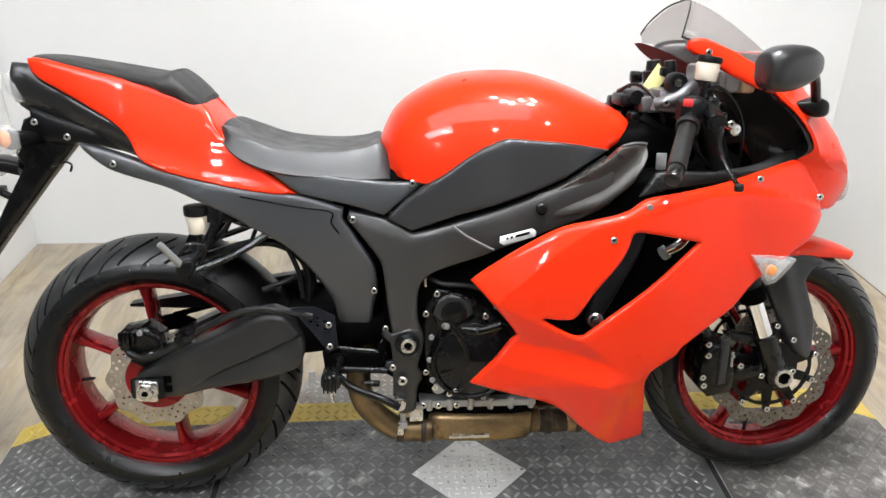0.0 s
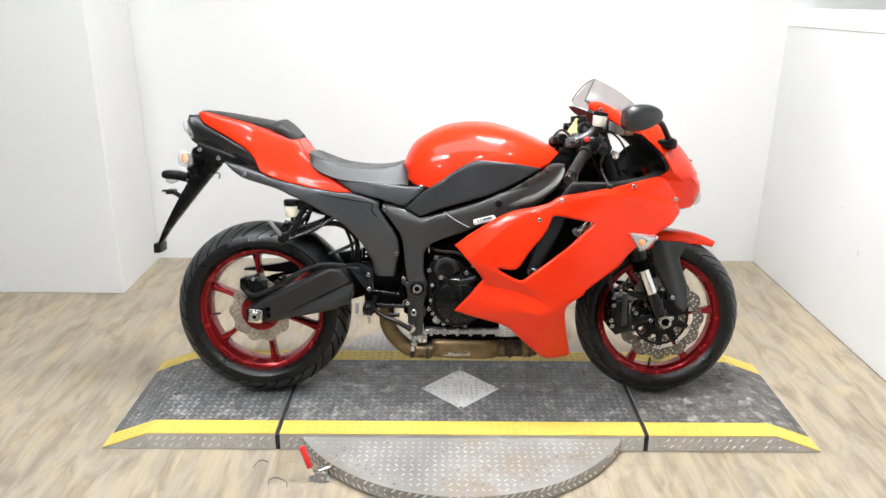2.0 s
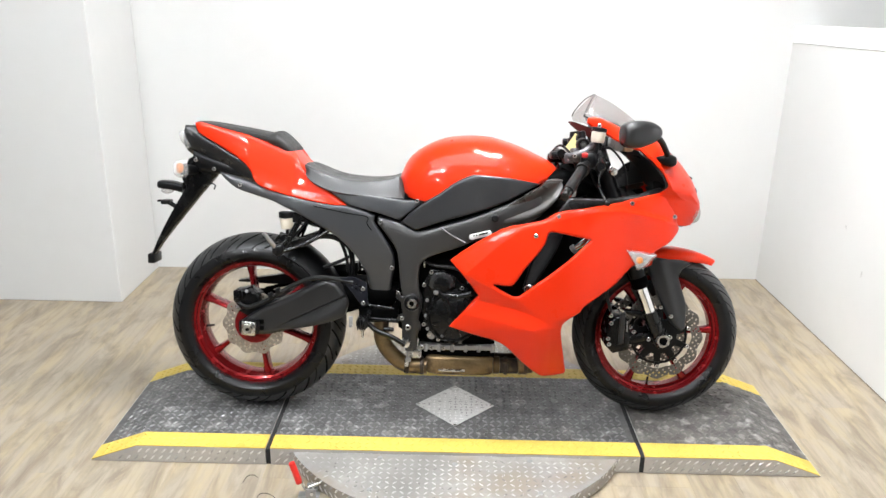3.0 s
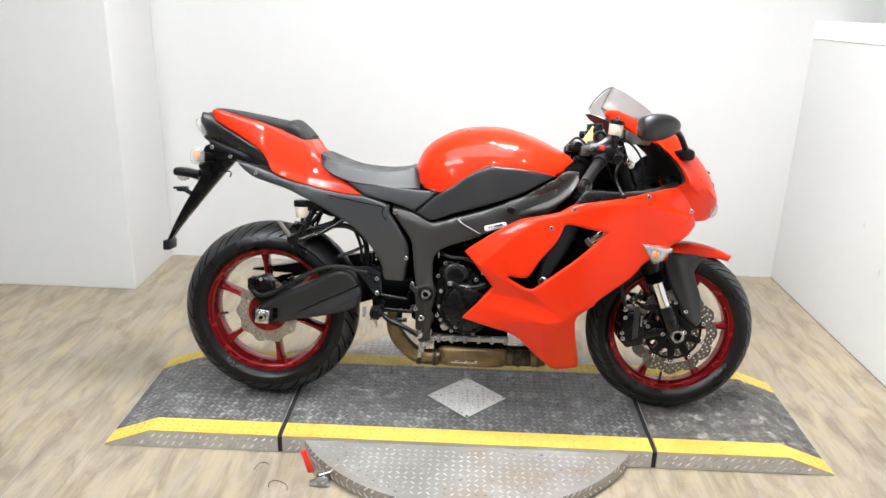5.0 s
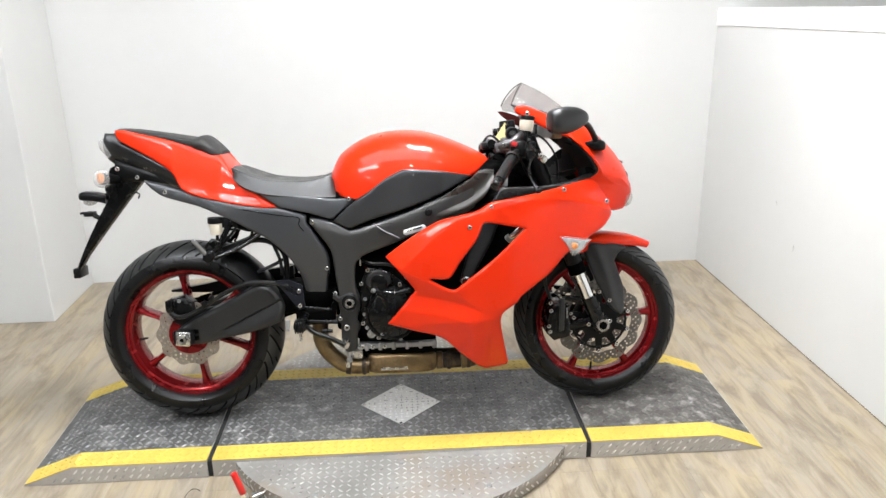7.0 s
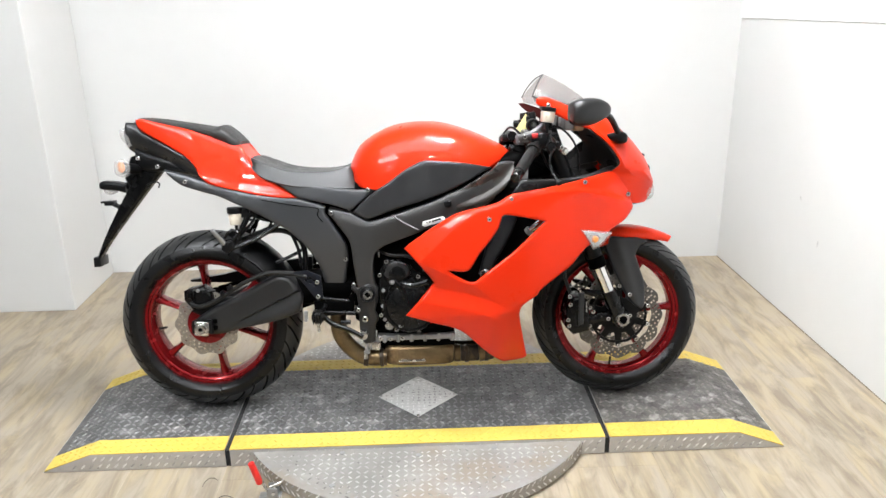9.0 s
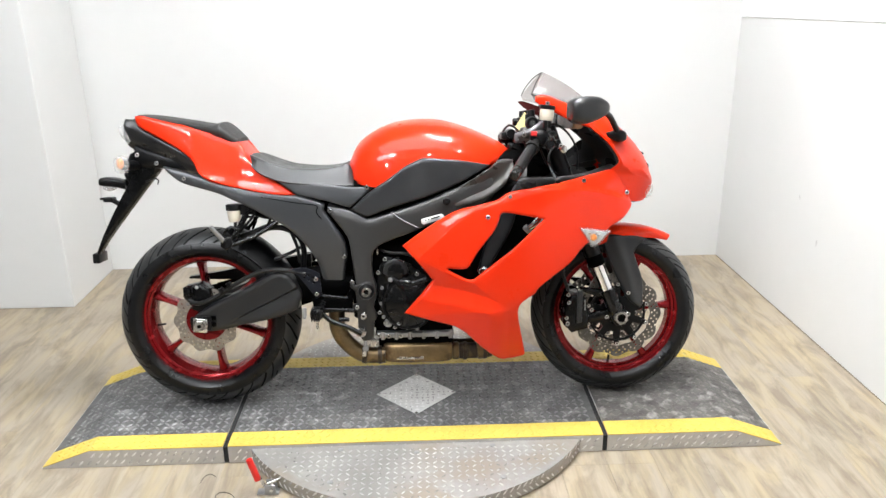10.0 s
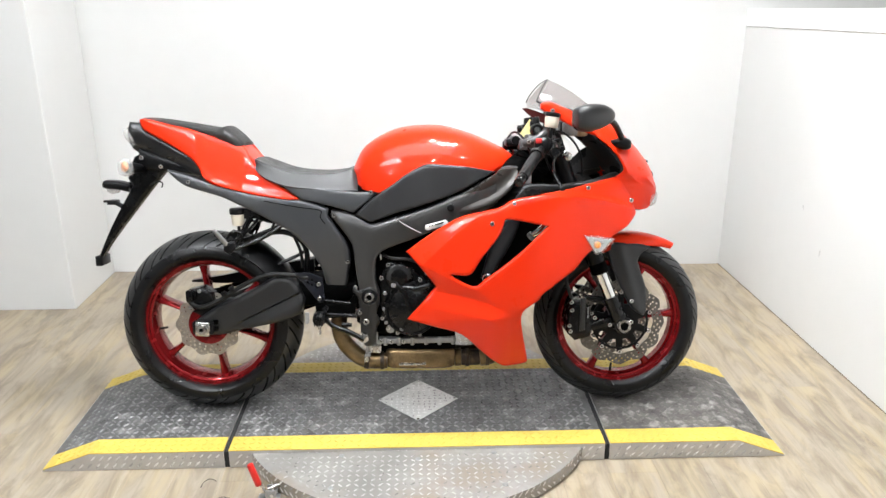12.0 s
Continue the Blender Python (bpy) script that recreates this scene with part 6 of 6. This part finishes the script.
part("pan_lip", box(-0.005, 0.120, -0.1315, -0.1285, 0.245, 0.259, 0.001), ALLOY, pan, "bare cast lip")
bolts(pan, ((-0.118, -0.129, 0.252), (-0.085, -0.129, 0.250), (-0.045, -0.129, 0.250)), BOLT)
for k in range(6):
    part("flange_lug", rod((-0.105 + 0.045 * k, -0.126, 0.238), (-0.105 + 0.045 * k, -0.126, 0.264), 0.0065, seg=10), ALLOY, pan)
part("drain_bracket", box(-0.151, -0.119, -0.132, -0.115, 0.213, 0.253, 0.004), STEEL, bike)

# exhaust
ex = part("exhaust", tube([(-0.225, -0.03, 0.40), (-0.255, -0.07, 0.345), (-0.259, -0.095, 0.293), (-0.246, -0.10, 0.249), (-0.214, -0.10, 0.209), (-0.170, -0.10, 0.181), (-0.10, -0.10, 0.177)], 0.027, 18, 8), BRONZE, bike, "heat-tanned bronze exhaust pipe")
part("collector_box", body([(-0.106, 0.165, 0.205, 0.07), (-0.096, 0.150, 0.222, 0.115), (-0.001, 0.146, 0.224, 0.125), (0.114, 0.148, 0.222, 0.118), (0.127, 0.162, 0.208, 0.08)], 6), BRONZE, ex, "tanned collector box")
part("collector_seam", box(-0.061, 0.029, -0.130, -0.120, 0.167, 0.175, 0.001), STEEL, ex)
part("header_pipe", merge(tube([(0.119, -0.06, 0.174), (0.198, -0.06, 0.174), (0.279, -0.07, 0.206), (0.340, -0.07, 0.355), (0.321, -0.07, 0.474)], 0.024, 14), tube([(0.119, 0.03, 0.168), (0.198, 0.03, 0.166), (0.285, 0.04, 0.200), (0.340, 0.07, 0.368), (0.321, 0.07, 0.487)], 0.024, 14)), BRONZE, ex)
clamp = part("pipe_clamp", rod((-0.176, -0.10, 0.182), (-0.160, -0.10, 0.180), 0.0305, seg=24, bevel=0.002), SOOT, ex, "sooty pipe clamp")
part("clamp_lug", box(-0.176, -0.162, -0.140, -0.126, 0.184, 0.210, 0.003), STEEL, clamp, "bright steel lug")
for x, y, z in ((-0.118, -0.10, 0.178), (0.170, -0.075, 0.176), (0.238, -0.075, 0.178)):
    part("weld_band", rod((x - 0.006, y, z), (x + 0.007, y, z), 0.031, seg=24, bevel=0.002), SOOT, ex)
part("joint_band", rod((0.128, -0.07, 0.176), (0.150, -0.07, 0.176), 0.030, seg=20, bevel=0.003), BRONZE, ex)
part("collector_pipe", rod((0.150, -0.075, 0.176), (0.214, -0.075, 0.176), 0.027, 0.027, 20, 0.004), SOOT, ex, "sooty pipe joint")
part("collector_mouth", rod((0.212, -0.075, 0.176), (0.262, -0.075, 0.181), 0.031, 0.027, 20, 0.004), BRONZE, ex, "tanned pipe end")

# foot controls --------------------------------------------------------
for s in (-1, 1):
    drilled = [[(x + 0.004 * math.cos(a), z + 0.004 * math.sin(a)) for a in (2 * math.pi * k / 8 for k in range(8))] for x, z in ((-0.352, 0.476), (-0.338, 0.468), (-0.324, 0.460), (-0.338, 0.452), (-0.323, 0.444), (-0.352, 0.461))]
    hp = part("heel_plate", shell([(-0.392, 0.492), (-0.345, 0.494), (-0.303, 0.474), (-0.298, 0.402), (-0.316, 0.390), (-0.350, 0.438)], lambda x, z: 0.155, 0.004, 0.012, 0.002, drilled, 0, side=s), NAVY, bike, "dark drilled heel plate")
    part("hanger", shell([(-0.332, 0.388), (-0.222, 0.388), (-0.187, 0.447), (-0.202, 0.348), (-0.287, 0.338), (-0.327, 0.348)], lambda x, z: 0.146, 0.012, 0.012, 0.004, side=s), DEEP, bike)
    pg = part("foot_peg", merge(body([(-0.331, 0.343, 0.357, 0.012), (-0.325, 0.334, 0.366, 0.018), (-0.305, 0.330, 0.370, 0.020), (-0.292, 0.338, 0.366, 0.014)], 4), rod((-0.300, -s * 0.012, 0.362), (-0.296, -s * 0.055, 0.372), 0.010, seg=12)), ENGINE, bike, "black ribbed rider's foot peg")
    pg.location = (0, s * 0.200, 0)
    for k in range(4):
        part("peg_rib", box(-0.3265 + 0.008 * k, -0.3235 + 0.008 * k, -0.021, 0.021, 0.331, 0.3715, 0.001), BLACK, pg)
    part("peg_feeler", merge(rod((-0.312, 0, 0.334), (-0.310, 0, 0.300), 0.0045, 0.0035, 8), rod((-0.312, 0, 0.338), (-0.312, 0, 0.326), 0.008, seg=10)), STEEL, pg, "steel wear feeler")
    part("peg_spring", merge(box(-0.356, -0.343, -0.005, 0.005, 0.344, 0.372, 0.002), rod((-0.350, -0.008, 0.342), (-0.350, 0.008, 0.342), 0.006, seg=10)), ALLOY, pg, "grey steel toe piece")
part("brake_pedal", tube([(-0.300, -0.165, 0.345), (-0.270, -0.170, 0.318), (-0.215, -0.174, 0.296), (-0.172, -0.176, 0.272)], 0.0085, 10), ENGINE, bike, "worn black rear brake pedal")
part("pedal_pivot", rod((-0.173, -0.172, 0.274), (-0.173, -0.15, 0.276), 0.016, seg=16, bevel=0.003), STEEL, bike)
part("stand_bracket", merge(box(-0.172, -0.154, -0.146, -0.132, 0.204, 0.218, 0.002), rod((-0.163, -0.139, 0.214), (-0.165, -0.140, 0.250), 0.006, seg=10)), ALLOY, bike, "grey steel exhaust bracket")
part("master_rod", merge(rod((-0.312, -0.14, 0.398), (-0.197, -0.14, 0.383), 0.006), rod((-0.300, -0.148, 0.352), (-0.196, -0.150, 0.346), 0.007)), ENGINE, bike)
part("link_sleeve", rod((-0.246, -0.150, 0.318), (-0.212, -0.150, 0.316), 0.007, seg=14, bevel=0.002), ENGINE, bike, "black steel sleeve")
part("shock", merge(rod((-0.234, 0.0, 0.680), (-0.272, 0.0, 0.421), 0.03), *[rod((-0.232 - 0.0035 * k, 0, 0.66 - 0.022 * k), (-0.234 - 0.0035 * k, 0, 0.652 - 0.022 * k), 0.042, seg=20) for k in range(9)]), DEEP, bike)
# near-black filler; the shade behind the frame is its colour
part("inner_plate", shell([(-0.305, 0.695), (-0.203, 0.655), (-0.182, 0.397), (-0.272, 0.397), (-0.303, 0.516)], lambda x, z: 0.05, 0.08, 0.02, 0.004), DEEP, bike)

# passenger peg hanger and rear brake fluid pot
for s in (-1, 1):
    h = part("passenger_hanger", merge(tube([(-0.597, s * 0.135, 0.576), (-0.552, s * 0.130, 0.628), (-0.516, s * 0.120, 0.693)], 0.0065, 8), tube([(-0.592, s * 0.135, 0.568), (-0.506, s * 0.130, 0.600), (-0.438, s * 0.125, 0.640), (-0.416, s * 0.12, 0.663)], 0.0075, 8),
                                           tube([(-0.608, s * 0.137, 0.605), (-0.588, s * 0.137, 0.627), (-0.557, s * 0.135, 0.619), (-0.572, s * 0.135, 0.583)], 0.0045, 8)), ENGINE, bike, "black tubular passenger peg hanger")
    p = part("passenger_peg", rod((-0.603, s * 0.140, 0.580), (-0.639, s * 0.165, 0.637), 0.0075, 0.0065, 12, 0.002), ALLOY, h, "worn alloy folded foot peg")
    part("peg_clevis", body([(-0.616, 0.566, 0.584, 0.008), (-0.602, 0.556, 0.594, 0.013), (-0.588, 0.562, 0.597, 0.012), (-0.580, 0.573, 0.592, 0.007)], 4), BLACK, h).location = (0, s * 0.138, 0)
for pts, r in (([(-0.532, -0.10, 0.715), (-0.545, -0.118, 0.660), (-0.578, -0.128, 0.600)], 0.0042), ([(-0.490, -0.10, 0.705), (-0.522, -0.116, 0.650), (-0.580, -0.130, 0.592)], 0.0050), ([(-0.440, -0.11, 0.685), (-0.456, -0.115, 0.655), (-0.470, -0.115, 0.622)], 0.0045),
               ([(-0.520, -0.085, 0.668), (-0.480, -0.095, 0.655), (-0.430, -0.105, 0.650), (-0.385, -0.108, 0.625)], 0.0060), ([(-0.395, -0.120, 0.610), (-0.375, -0.125, 0.560), (-0.368, -0.125, 0.505)], 0.0055)):
    part("hanger_strut", tube(pts, r, 8), BLACK, bike)
bolts(bike, ((-0.500, -0.118, 0.690), (-0.468, -0.118, 0.668), (-0.405, -0.128, 0.632)), BOLT_DARK)
part("loop_tube", tube([(-0.567, -0.10, 0.591), (-0.476, -0.105, 0.618), (-0.416, -0.11, 0.618), (-0.370, -0.11, 0.588), (-0.356, -0.11, 0.545), (-0.359, -0.11, 0.491)], 0.009, 10), BLACK, bike, "bent black tube")
part("brace_tube", tube([(-0.455, -0.09, 0.512), (-0.394, -0.09, 0.537), (-0.354, -0.095, 0.561)], 0.006, 8), BLACK, bike)
pot = part("rear_brake_reservoir", rod((-0.573, -0.110, 0.644), (-0.575, -0.110, 0.681), 0.020, 0.023, 20, 0.003), RESERVOIR, bike, "milky rear brake fluid pot")
part("cap", rod((-0.575, -0.110, 0.681), (-0.575, -0.110, 0.701), 0.0255, seg=20, bevel=0.003), BLACK, pot, "black screw cap")
part("pot_hose", tube([(-0.573, -0.110, 0.644), (-0.572, -0.112, 0.614), (-0.562, -0.118, 0.589)], 0.0055, 8), RUBBER, pot)
part("pot_bracket", merge(box(-0.556, -0.508, -0.118, -0.095, 0.666, 0.701, 0.004), box(-0.528, -0.488, -0.11, -0.08, 0.681, 0.720, 0.004)), BLACK, pot)
part("rear_loom_box", body([(-0.538, 0.66, 0.74, 0.06), (-0.477, 0.64, 0.74, 0.075), (-0.405, 0.62, 0.74, 0.08), (-0.334, 0.60, 0.74, 0.09)], 4), DEEP, bike)


# thin raised curls added in place of a ring-like stain on the planks
for curl in ([(-0.666, -0.399), (-0.664, -0.375), (-0.655, -0.359), (-0.640, -0.358), (-0.627, -0.369)], [(-0.600, -0.482), (-0.604, -0.463), (-0.592, -0.449), (-0.570, -0.453), (-0.548, -0.472), (-0.542, -0.494)]):
    scrap = thing("wire_scrap", "thin dark curl on the plank floor, drawn for a ring-like stain", "scrap", pose(curl[0][0], curl[0][1], 0), "wire scraps on the floor")
    part("wire", tube([(x - curl[0][0], y - curl[0][1], 0.001) for x, y in curl], 0.001, 6), GAP, scrap)

# ---- floor planks, last ----
PW, PL = 0.152, 1.22
plank_meshes = {}


def plank_mesh(w, l):
    key = (round(w, 3), round(l, 3))
    if key not in plank_meshes:
        plank_meshes[key] = mesh_of(box(-w / 2, w / 2, -l / 2, l / 2, -0.008, 0.0, 0.0003, 1), PLANK, False)
    return plank_meshes[key]


rng = random.Random(4)
col = 0
x = -3.35
while x < 3.35:
    y = -4.95 - rng.choice((0.0, 0.3, 0.55, 0.8, 1.0))
    while y < BACK:
        a, b = max(y, -4.98), min(y + PL, BACK)
        if b - a > 0.1:
            p = new("plank", plank_mesh(PW - 0.0004, round(b - a - 0.0004, 3)))
            p.parent = floor
            p.location = (x + PW / 2, (a + b) / 2, 0)
        y += PL
    x += PW
    col += 1
